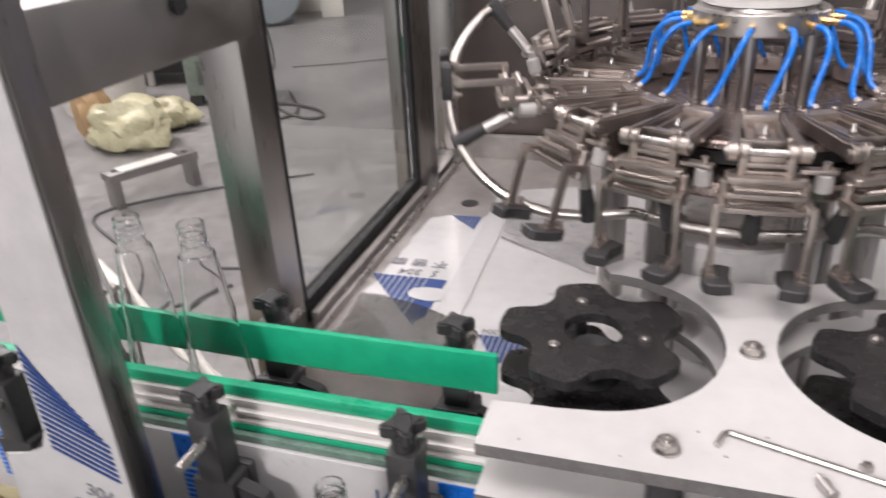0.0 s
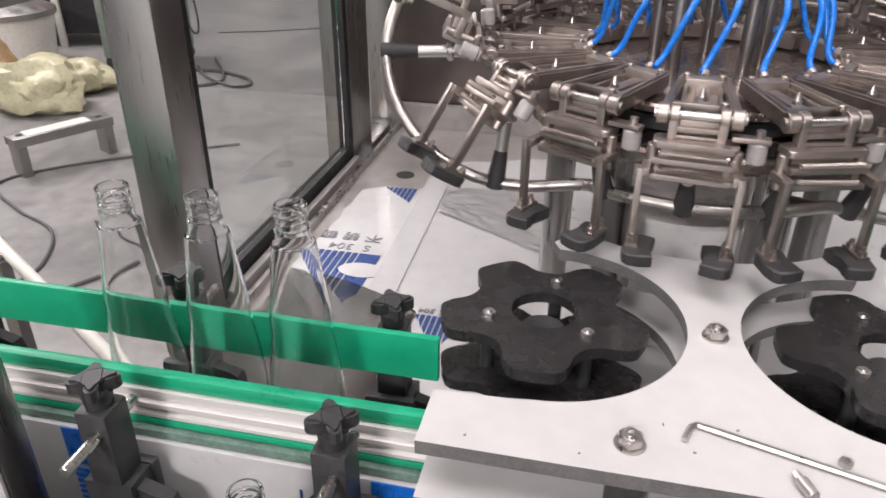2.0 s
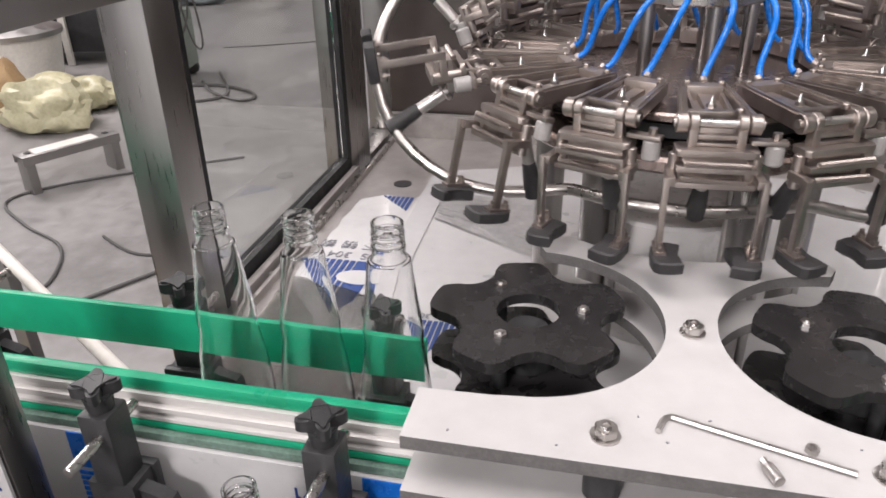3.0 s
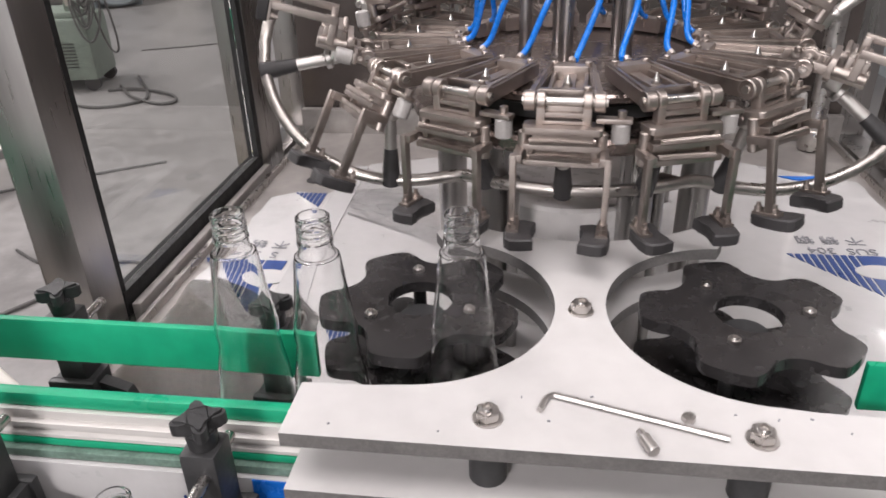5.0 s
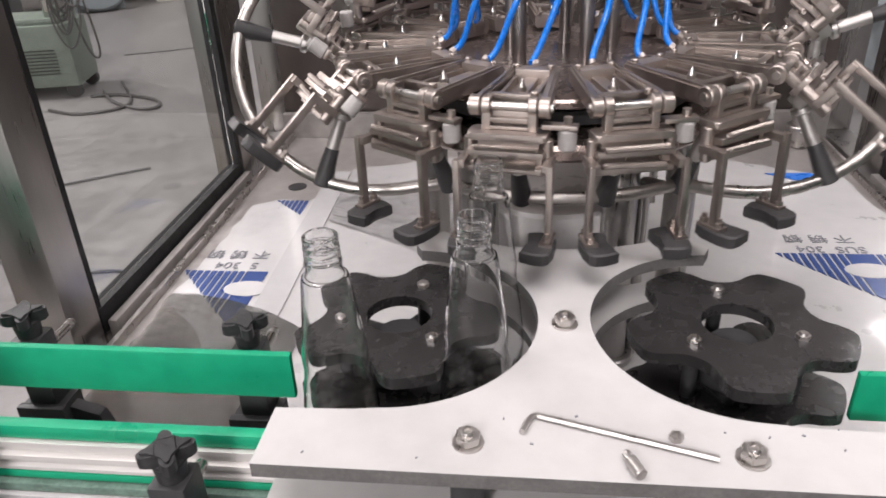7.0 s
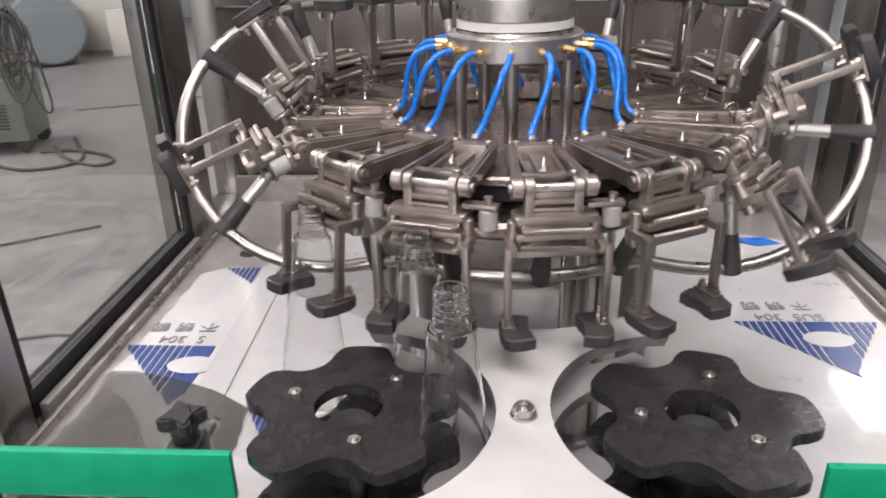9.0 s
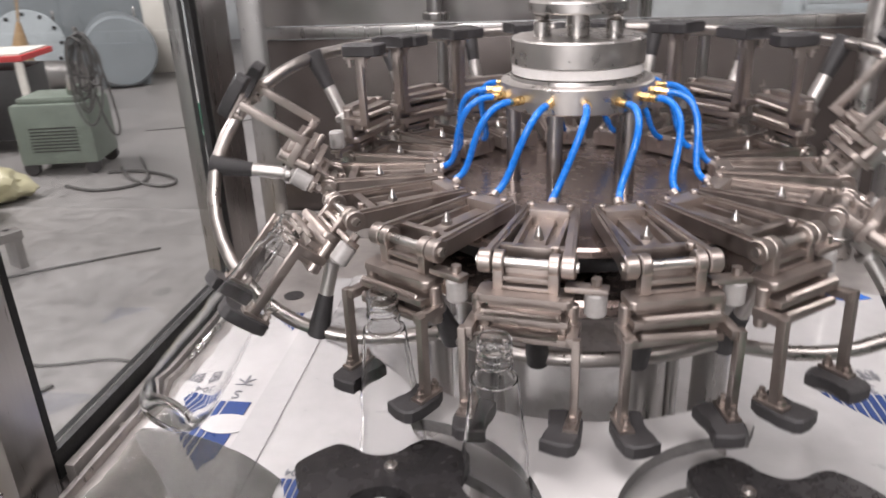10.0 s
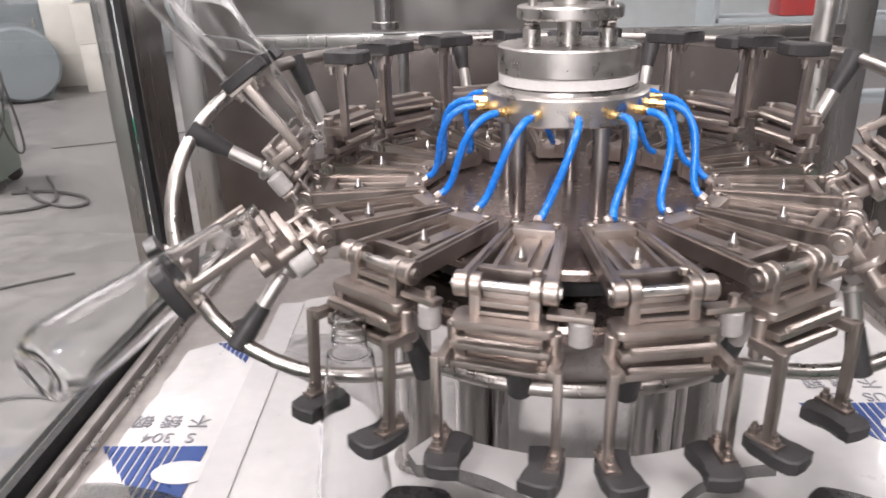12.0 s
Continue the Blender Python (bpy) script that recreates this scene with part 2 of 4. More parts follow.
def part(name, bm, mat, parent=None, label=""):
    bmesh.ops.recalc_face_normals(bm, faces=bm.faces)
    me = bpy.data.meshes.new(name)
    bm.to_mesh(me)
    bm.free()
    me.set_sharp_from_angle(angle=radians(38))
    me.materials.append(mat)
    ob = new(name, me)
    if parent is not None:
        ob.parent = parent
    if label:
        ob["label"] = label
    return ob


def share(src, name, parent, m):
    ob = new(name, src.data)
    ob.parent = parent
    ob.matrix_basis = m
    return ob


def mesh():
    return bmesh.new()


def thing(name, label, category, group="", kind="", m=None):
    ob = new(name)
    ob.empty_display_size = 0.05
    if m is not None:
        ob.matrix_basis = m
    return tagged(ob, label, category, group, kind)


def arc(cx, cy, r, a0, a1, n):
    return [(cx + r * math.cos(math.radians(a0 + (a1 - a0) * k / n)), cy + r * math.sin(math.radians(a0 + (a1 - a0) * k / n))) for k in range(n + 1)]


# ---- fitted plan ----
AXIS = (0.0, 0.455)            # carousel axis
COUNT, PITCH = 15, 24.0       # grippers round the carousel
HINGE_R, HINGE_Z = 0.313, 1.426
BOTTLE_R, NECK_Z, BASE_Z = 0.3556, 1.388, 1.123
STAR_X, STAR_Y, STAR_R = 0.177, 0.02, 0.114
SPEED = 15.37                 # carousel, degrees a second
PICKS = (7.745, 9.306, 10.87)  # when each bottle passes from star wheel to gripper
TANGENT = 22.14


def carousel_turn(t):
    return -64.0 + SPEED * (12.0 - t)


def flip(a):
    """Tilt of a gripper in degrees: 0 hangs down, 180 points up, by its angle round the carousel from the front."""
    a = abs((a + 180.0) % 360.0 - 180.0)
    u = min(1.0, max(0.0, (a - 33.5) / 76.0))
    return 180.0 * u * u * (3 - 2 * u)


# ---- hall ----
FLOOR_Z = 0.1


def build_hall():
    bm = mesh()
    box(bm, (0, 2, FLOOR_Z - 0.05), (28, 24, 0.1))
    tagged(part("floor", bm, CONCRETE), "worn grey concrete workshop floor with scuffs", "floor", kind="structure")
    for name, c, s in (("wall_north", (0, 14.1, 3.1), (28, 0.2, 6.2)), ("wall_south", (0, -10.1, 3.1), (28, 0.2, 6.2)),
                       ("wall_west", (-14.1, 2, 3.1), (0.2, 24, 6.2)), ("wall_east", (14.1, 2, 3.1), (0.2, 24, 6.2))):
        bm = mesh()
        box(bm, c, s)
        tagged(part(name, bm, WALLPAINT), "dull grey-blue painted hall wall", "wall", kind="structure")
    bm = mesh()
    box(bm, (0, 2, 6.25), (28, 24, 0.1))
    tagged(part("ceiling", bm, ROOF), "pale sheet metal hall ceiling", "ceiling", kind="structure")


build_hall()


# ---- printed words ----
def word(text, size, m, mat, parent, name="printed_text"):
    cu = bpy.data.curves.new(name, "FONT")
    cu.body, cu.size, cu.extrude = text, size, 0.0004
    cu.align_x = "CENTER"
    cu.materials.append(mat)
    ob = new(name, cu)
    ob.matrix_basis = m
    ob.parent = parent
    return ob


# ---- machine frame ----
def build_frame():
    fr = thing("machine_frame", "stainless steel machine frame of square posts and rails", "machine frame", kind="structure")

    def bar(name, x0, x1, y0, y1, z0, z1, mat=BRUSHED, bevel=0.006, label=""):
        bm = mesh()
        box(bm, ((x0 + x1) / 2, (y0 + y1) / 2, (z0 + z1) / 2), (x1 - x0, y1 - y0, z1 - z0), bevel=bevel)
        return part(name, bm, mat, fr, label)

    for s in (-1, 1):
        a, b = sorted((s * 0.80, s * 0.725))
        bar("post", a, b, 0.212, 0.288, FLOOR_Z, 2.3)
        bar("post", a, b, 0.958, 1.10, FLOOR_Z, 2.3)
        bar("post", a, b, 1.32, 1.38, FLOOR_Z, 2.3)
        bar("side_rail", a, b, 0.290, 0.956, 0.93, 1.0)
        bar("side_rail", a, b, 1.102, 1.318, 0.93, 1.0)
        bar("side_rail", a, b, 0.290, 0.956, 2.0, 2.08)
        # ledges beside the glass
        a, b = sorted((s * 0.724, s * 0.708))
        bar("glass_ledge", a, b, 0.30, 0.953, 0.985, 1.022, BARE, 0.003)
        a, b = sorted((s * 0.700, s * 0.690))
        bar("edge_lip", a, b, 0.0, 1.26, 0.99, 1.012, BRIGHT, 0.003)
        a, b = sorted((s * 0.70, s * 0.652))
        if s < 0:
            b = -0.646
            bar("front_post", a, b, -0.264, -0.225, FLOOR_Z, 2.3)
            bm = mesh()
            outline = [(b - 0.003, 0.55), (b - 0.003, 1.85), (a - 0.046, 1.85), (a - 0.044, 1.30), (a - 0.047, 1.20), (a - 0.058, 1.175),
                       (a - 0.085, 1.160), (a - 0.120, 1.152), (a - 0.128, 1.05), (a - 0.115, 0.98), (a - 0.120, 0.55)]
            prism(bm, outline, 0, 0.003, Matrix.Translation((0, -0.265, 0)) @ Matrix.Rotation(radians(90), 4, "X"))
            film = part("post_film", bm, FILM, fr, "white film with blue stripes on the post")
            bm = mesh()
            for k in range(17):
                z = 1.178 + k * 0.0085
                w = 0.082 * min(1.0, (19 - k) / 13)
                l = a - 0.041
                prism(bm, [(l, z), (l + w, z - 0.034), (l + w, z - 0.0305), (l, z + 0.0035)], 0, 0.0012,
                      Matrix.Translation((0, -0.2685, 0)) @ Matrix.Rotation(radians(90), 4, "X"))
            part("blue_stripes", bm, INK, film)
            face = Matrix.Translation((a + 0.004, -0.2690, 1.112)) @ Matrix.Rotation(radians(90), 4, "X") @ Matrix.Rotation(radians(-12), 4, "Z")
            word("304", 0.026, face, INKDARK, film)
            word("\u4e0d\u9508\u94a2", 0.028, face @ Matrix.Translation((0.006, -0.034, 0)), INKDARK, film)
        bar("header_beam", *sorted((s * 0.75, s * 0.69)), -0.223, 0.210, 1.545, 1.64, PANEL)
        if s < 0:
            bm = mesh()
            hexnut(bm, (0, 0, 0), 0.013, 0.006, Matrix.Translation((-0.689, 0.04, 1.612)) @ Matrix.Rotation(radians(90), 4, "Y"))
            part("beam_knob", bm, BLACK, fr)
        # rubber seal round the pane
        bm = mesh()
        x = s * 0.742
        box(bm, (x, 0.623, 1.024), (0.030, 0.66, 0.046))
        box(bm, (x, 0.297, 1.52), (0.026, 0.013, 0.945))
        box(bm, (x, 0.944, 1.52), (0.030, 0.025, 0.945))
        part("black_seal", bm, SEAL, fr)
        bm = mesh()
        box(bm, (x, 0.617, 1.52), (0.006, 0.626, 0.945))
        pane = part("glass_pane", bm, PANE, fr)
        pane.visible_shadow = False
        # bolts along the lip
        bm = mesh()
        for y in (0.16, 0.42, 0.68, 0.92):
            cyl(bm, (s * 0.705, y, 1.0), (s * 0.705, y, 1.008), 0.006, 10)
        part("lip_bolts", bm, BRIGHT, fr)
    # table apron and back
    bar("front_apron", -0.72, 0.72, 0.0, 0.02, 0.86, 0.994, BARE, 0.003)
    bar("back_lip", -0.72, 0.72, 1.262, 1.285, 0.93, 1.065, BARE, 0.004)
    bar("back_panel_lower", -0.72, 0.72, 1.292, 1.31, 1.03, 1.50, BACKPANEL, 0.002, "brown reflecting back panel")
    bar("back_rail", -0.72, 0.72, 1.285, 1.315, 1.503, 1.53, BRUSHED, 0.004)
    bar("back_panel_upper", -0.72, 0.16, 1.292, 1.305, 1.533, 2.2, PANEL, 0.002)
    # White strips with narrow gaps on the upper panel
    for x0, x1 in ((-0.718, -0.640), (-0.636, -0.558), (-0.554, -0.512), (-0.508, -0.335)):
        bar("white_sheet", x0, x1, 1.286, 1.2905, 1.612, 2.19, SHEET, 0.0, "white strips on the upper back panel")
    bar("back_mullion", 0.163, 0.19, 1.285, 1.315, 1.533, 2.2, BRUSHED, 0.003)
    bm = mesh()
    box(bm, (0.45, 1.30, 1.86), (0.51, 0.006, 0.65))
    pane = part("glass_pane", bm, PANE, fr)
    pane.visible_shadow = False
    bm = mesh()
    cyl(bm, (-0.29, 1.23, 1.56), (-0.29, 1.23, 2.3), 0.021, 20)
    cyl(bm, (-0.29, 1.23, 1.545), (-0.29, 1.23, 1.562), 0.030, 20, chamfer=0.002)
    part("pipe", bm, BRUSHED, fr)
    bm = mesh()
    cyl(bm, (0.63, 1.2, 1.05), (0.63, 1.2, 2.3), 0.022, 20)
    cyl(bm, (0.63, 1.2, 1.0), (0.63, 1.2, 1.052), 0.032, 20, chamfer=0.002)
    part("pipe", bm, BRIGHT, fr)


build_frame()


# ---- table top with protective film ----
def stripes_mesh(x0, y0, width, depth, apex, m, clip=None, count=24, solid=0.0):
    bm = mesh()
    step = width / count
    for k in range(count):
        x = x0 + k * step
        u = (k + 0.5) / count
        low = (u / apex) if u < apex else (1 - u) / (1 - apex)
        d = depth * low
        if clip is not None and x > clip:
            continue
        w = step * (1.0 if abs(u - apex) < solid else 0.70)
        y1 = y0 - d
        # the far edge of each stripe follows the triangle's slope
        rise = depth * step / width * (1 / apex if u < apex else -1 / (1 - apex)) * 0.5
        if d > 0.003:
            prism(bm, [(x, y1 + rise), (x + w, y1 - rise), (x + w, y0), (x, y0)], 0, 0.0012, m)
    return bm


def emblem_mesh(x0, y0, width, depth, m):
    bm = mesh()
    cx, cy = x0 + width * 0.56, y0 - depth * 0.36
    prism(bm, [(cx + 0.044 * math.cos(a * math.pi / 14), cy + 0.026 * math.sin(a * math.pi / 14)) for a in range(28)], 0.0008, 0.0018, m)
    return bm


def build_table():
    tb = thing("machine_table", "steel table top under white protective film with blue print", "table top", kind="structure")
    bm = mesh()
    box(bm, (0, 0.64, 0.9895), (1.38, 1.24, 0.015))
    part("table_sheet", bm, BARE, tb)
    bm = mesh()
    rnd = random.Random(4)
    pts = [(-0.672, 0.40), (-0.60, 0.33), (-0.52, 0.22), (-0.40, 0.16), (-0.36, 0.05), (-0.30, 0.03), (0.55, 0.03), (0.675, 0.08), (0.68, 0.72), (0.665, 0.98), (0.58, 1.02),
           (0.40, 1.10), (-0.2, 1.12), (-0.47, 1.02), (-0.50, 0.87), (-0.535, 0.825), (-0.60, 0.838), (-0.655, 0.80), (-0.66, 0.62)]
    dense = []
    for a, b in zip(pts, pts[1:] + pts[:1]):
        n = max(1, int(math.dist(a, b) / 0.035))
        for k in range(n):
            j = 0.0045 if k else 0
            dense.append((a[0] + (b[0] - a[0]) * k / n + rnd.uniform(-j, j), a[1] + (b[1] - a[1]) * k / n + rnd.uniform(-j, j)))
    prism(bm, dense, 0.9975, 1.0)
    film = part("protective_film", bm, FILM, tb, "white protective film, torn at its edge")
    # tape strips
    bm = mesh()
    box(bm, (0, 0, 0), (0.052, 0.74, 0.0016), Matrix.Translation((-0.488, 0.63, 1.0016)) @ Matrix.Rotation(radians(1.5), 4, "Z"))
    part("clear_tape", bm, TAPE, tb)
    up = Matrix.Translation((0, 0, 1.0005))
    part("blue_stripes", stripes_mesh(-0.683, 0.505, 0.257, 0.172, 0.56, up, clip=-0.522, count=19, solid=0.07), INK, film)
    part("blue_stripes", stripes_mesh(0.416, 0.612, 0.257, 0.172, 0.56, up, count=19, solid=0.07), INK, film)
    part("white_emblem", emblem_mesh(-0.683, 0.505, 0.257, 0.172, up), FILM, film)
    part("white_emblem", emblem_mesh(0.416, 0.612, 0.257, 0.172, up), FILM, film)
    part("blue_stripes", stripes_mesh(-0.405, 0.325, 0.10, 0.09, 0.5, up, count=10), INK, film)
    part("blue_stripes", stripes_mesh(-0.605, 0.828, 0.12, 0.07, 0.6, up, clip=-0.53, count=11), INK, film)
    bm = mesh()
    prism(bm, [(0.50, 1.00), (0.57, 0.955), (0.625, 0.97), (0.60, 1.005)], 0, 0.0012, up)
    part("blue_patch", bm, BLUEFILM, film)
    turn = Matrix.Rotation(math.pi, 4, "Z")
    for x, y, text in ((-0.59, 0.538, "S  304"), (0.52, 0.640, "SUS  304")):
        word(text, 0.034, Matrix.Translation((x, y, 1.0015)) @ turn, INKDARK, film)
        word("\u4e0d \u9508 \u94a2", 0.036, Matrix.Translation((x - 0.01, y + 0.045, 1.0015)) @ turn, INKDARK, film)
    word("SUS 304", 0.020, Matrix.Translation((-0.37, 0.345, 1.0015)) @ turn, INKDARK, film)
    word("304", 0.034, Matrix.Translation((-0.36, 0.02, 1.0015)) @ turn, INKDARK, film)
    word("\u4e0d\u9508\u94a2", 0.040, Matrix.Translation((-0.38, 0.052, 1.0015)) @ turn, INKDARK, film)
    # drain hole
    bm = mesh()
    cyl(bm, (-0.584, 0.915, 0.996), (-0.584, 0.915, 0.9985), 0.022, 24)
    part("drain_hole", bm, RUBBER, tb)
    # wrinkled clear film near the glass
    bm = mesh()
    nx, ny = 26, 34
    vs = [[bm.verts.new((-0.668 + 0.27 * i / nx + 0.012 * noise.noise(Vector((j * 0.35, 1.7, 0))), 0.06 + 0.36 * j / ny - 0.10 * (i / nx) ** 2,
                         1.0026 + 0.0045 * max(0.0, noise.noise(Vector((i * 0.13, j * 0.09, 5))) - 0.1) + 0.0004 * noise.noise(Vector((i * 0.5, j * 0.4, 2))))) for j in range(ny + 1)] for i in range(nx + 1)]
    for i in range(nx):
        for j in range(ny):
            bm.faces.new((vs[i][j], vs[i + 1][j], vs[i + 1][j + 1], vs[i][j + 1])).smooth = True
    bmesh.ops.solidify(bm, geom=bm.faces[:], thickness=0.0006)
    part("clear_film", bm, CLEARFILM, tb)
    # crumpled loose film lying over the sheet's edge
    bm = mesh()
    n = 30
    corners = [Vector(c) for c in ((-0.455, 0.720, 0), (-0.185, 0.560, 0), (-0.205, 0.875, 0), (-0.465, 0.850, 0))]
    vs = []
    for i in range(n + 1):
        row = []
        for j in range(n + 1):
            u, v = i / n, j / n
            p = corners[0].lerp(corners[1], u).lerp(corners[3].lerp(corners[2], u), v)
            ragged = 0.012 * noise.noise(Vector((u * 9, v * 9, 8)))
            fold = abs(noise.noise(Vector((u * 3.1 + v, v * 2.3, 3)))) * 0.010 + abs(noise.noise(Vector((u * 8, v * 9, 6)))) * 0.004
            row.append(bm.verts.new((p.x + ragged, p.y + ragged * 0.6, 1.0030 + fold)))
        vs.append(row)
    for i in range(n):
        for j in range(n):
            bm.faces.new((vs[i][j], vs[i + 1][j], vs[i + 1][j + 1], vs[i][j + 1]))
    bmesh.ops.solidify(bm, geom=bm.faces[:], thickness=0.0006)
    part("loose_film", bm, CRUMPLED, tb, "crumpled loose film")


build_table()


# ---- pedestal under the carousel ----
def build_pedestal():
    pd = thing("pedestal", "film-wrapped steel drum pedestal with round columns on the table", "pedestal")
    bm = mesh()
    lathe(bm, [(0.135, 1.0), (0.135, 1.205), (0.13, 1.21), (0.001, 1.21)], 48, Matrix.Translation((*AXIS, 0)))
    part("drum", bm, WRAP, pd)
    bm = mesh()
    lathe(bm, [(0.245, 1.335), (0.25, 1.34), (0.25, 1.352), (0.245, 1.357)], 48, Matrix.Translation((*AXIS, 0)))
    part("base_plate", bm, DARKSTEEL, pd)
    for k in range(6):
        a = math.radians(k * 60 + 25)
        bm = mesh()
        x, y = AXIS[0] + 0.195 * math.sin(a), AXIS[1] - 0.195 * math.cos(a)
        cyl(bm, (x, y, 1.0), (x, y, 1.335), 0.024, 20)
        cyl(bm, (x, y, 1.0), (x, y, 1.012), 0.036, 20, chamfer=0.002)
        part("column", bm, BRUSHED, pd)


build_pedestal()


# ---- guide rail that tips the grippers ----
def rail_point(a):
    th = math.radians(flip(a) - 90 - 25)
    r = HINGE_R + 0.150 * math.cos(th)
    z = HINGE_Z + 0.150 * math.sin(th)
    a = math.radians(a)
    return (AXIS[0] + r * math.sin(a), AXIS[1] - r * math.cos(a), z)


def build_rail():
    gr = thing("guide_rail", "bent polished stainless tube rail circling the carousel", "guide rail")
    bm = mesh()
    tube(bm, [rail_point(k * 2.5) for k in range(144)], 0.0085, 12, loop=True)
    part("rail_tube", bm, RAILSTEEL, gr)
    for a in (-150, -25, 35, 150):
        bm = mesh()
        x, y, z = rail_point(a)
        k = 0.80 if abs(a) < 90 else 1.18
        xo, yo = AXIS[0] + (x - AXIS[0]) * k, AXIS[1] + (y - AXIS[1]) * k
        cyl(bm, (xo, yo, 1.0), (xo, yo, z - 0.01), 0.009, 12)
        cyl(bm, (xo, yo, z - 0.012), (x, y, z - 0.004), 0.007, 10)
        part("rail_stay", bm, BRUSHED, gr)


build_rail()


# ---- carousel ----
def gripper_body():
    bm = mesh()
    for s in (-1, 1):
        cyl(bm, (s * 0.021, 0, 0), (s * 0.031, 0, 0), 0.0115, 18, chamfer=0.001)
        box(bm, (s * 0.026, -0.003, -0.015), (0.010, 0.013, 0.026), bevel=0.0015)
    box(bm, (0, -0.004, -0.014), (0.054, 0.008, 0.005), bevel=0.001)
    box(bm, (0, 0.003, -0.016), (0.044, 0.005, 0.020), bevel=0.001)
    box(bm, (0, -0.005, -0.0225), (0.050, 0.008, 0.004), bevel=0.001)
    return bm


def clamp_plate(z, w, d, h):
    bm = mesh()
    n = 6
    r = h * 0.9
    pts = []
    for cx, cy, a0 in ((w / 2 - 0.006, d / 2 - 0.006, 0), (-w / 2 + 0.006, d / 2 - 0.006, 90), (-w / 2 + 0.006, -d / 2 + 0.006, 180), (w / 2 - 0.006, -d / 2 + 0.006, 270)):
        pts += arc(cx, cy - 0.008, 0.006, a0, a0 + 90, n)
    prism(bm, pts, z - h / 2, z + h / 2)
    bmesh.ops.bevel(bm, geom=[e for e in bm.edges if abs(e.verts[0].co.z - e.verts[1].co.z) < 1e-6], offset=0.0012, segments=1, affect="EDGES")
    return bm


def jaw_block():
    bm = mesh()
    box(bm, (0, -0.004, -0.053), (0.070, 0.016, 0.042), bevel=0.002)
    for z in (-0.0455, -0.0640):
        box(bm, (0, -0.020, z), (0.086, 0.020, 0.007), bevel=0.001)
    box(bm, (0, -0.0125, -0.0545), (0.012, 0.004, 0.008))
    for s in (-1, 1):
        cyl(bm, (s * 0.044, -0.010, -0.072), (s * 0.044, -0.010, -0.032), 0.0065, 12, chamfer=0.001)
        box(bm, (s * 0.036, -0.014, -0.0545), (0.008, 0.012, 0.016), bevel=0.001)
    return bm


def arm_mesh(s):
    bm = mesh()
    box(bm, (s * 0.048, -0.024, -0.056), (0.010, 0.036, 0.010), bevel=0.0015)
    box(bm, (s * 0.0525, -0.040, -0.0955), (0.0075, 0.010, 0.089), bevel=0.0012)
    prism(bm, [(s * 0.058, -0.052), (s * 0.058, -0.020), (s * 0.046, -0.018), (s * 0.044, -0.052)], -0.143, -0.1395)
    for y in (-0.046, -0.025):
        cyl(bm, (s * 0.0515, y, -0.140), (s * 0.0515, y, -0.134), 0.0048, 8)
        cyl(bm, (s * 0.0515, y, -0.135), (s * 0.0515, y, -0.129), 0.0028, 8)
    return bm


def pad_mesh(s):
    bm = mesh()
    out = [(0.058, -0.066), (0.061, -0.052), (0.060, -0.028), (0.055, -0.017), (0.040, -0.014), (0.026, -0.018)]
    out += [(0.0325 * math.cos(math.radians(a)), -0.0425 + 0.0325 * math.sin(math.radians(a))) for a in (36, 24, 8, -8, -24, -36)]
    out += [(0.025, -0.067), (0.040, -0.071), (0.052, -0.071)]
    pts = [(s * x, y) for x, y in out]
    prism(bm, pts, -0.158, -0.143)
    bmesh.ops.bevel(bm, geom=[e for e in bm.edges if abs(e.verts[0].co.z - e.verts[1].co.z) < 1e-6], offset=0.0018, segments=1, affect="EDGES")
    return bm


def side_arm(s):
    bm = mesh()
    ri, ro = 0.170, HINGE_R
    out = [(s * 0.030, -ri), (s * 0.021, -ri), (s * 0.0325, -ro), (s * 0.0435, -ro)]
    prism(bm, out if s > 0 else out[::-1], HINGE_Z - 0.012, HINGE_Z + 0.010)
    bmesh.ops.bevel(bm, geom=[e for e in bm.edges if e.calc_length() > 0.1], offset=0.003, segments=2, affect="EDGES")
    cyl(bm, (s * 0.0325, -ro, HINGE_Z), (s * 0.0455, -ro, HINGE_Z), 0.0118, 20, chamfer=0.0012)
    return bm


def bracket_mesh():
    bm = mesh()
    box(bm, (0, -0.226, HINGE_Z - 0.010), (0.048, 0.110, 0.004))
    box(bm, (0, -0.182, HINGE_Z + 0.0005), (0.044, 0.022, 0.0185), bevel=0.002)
    box(bm, (0, -0.286, HINGE_Z - 0.0005), (0.062, 0.010, 0.015), bevel=0.0015)
    # tongue that carries the nozzle, and a rib on either side of the slot
    box(bm, (0, -0.232, HINGE_Z - 0.004), (0.016, 0.080, 0.008), bevel=0.0012)
    for s in (-1, 1):
        box(bm, (s * 0.0205, -0.235, HINGE_Z - 0.003), (0.005, 0.090, 0.010), bevel=0.001)
    return bm


HUB_TWIST = 14.0               # the hub's outlets stand ahead of the grippers


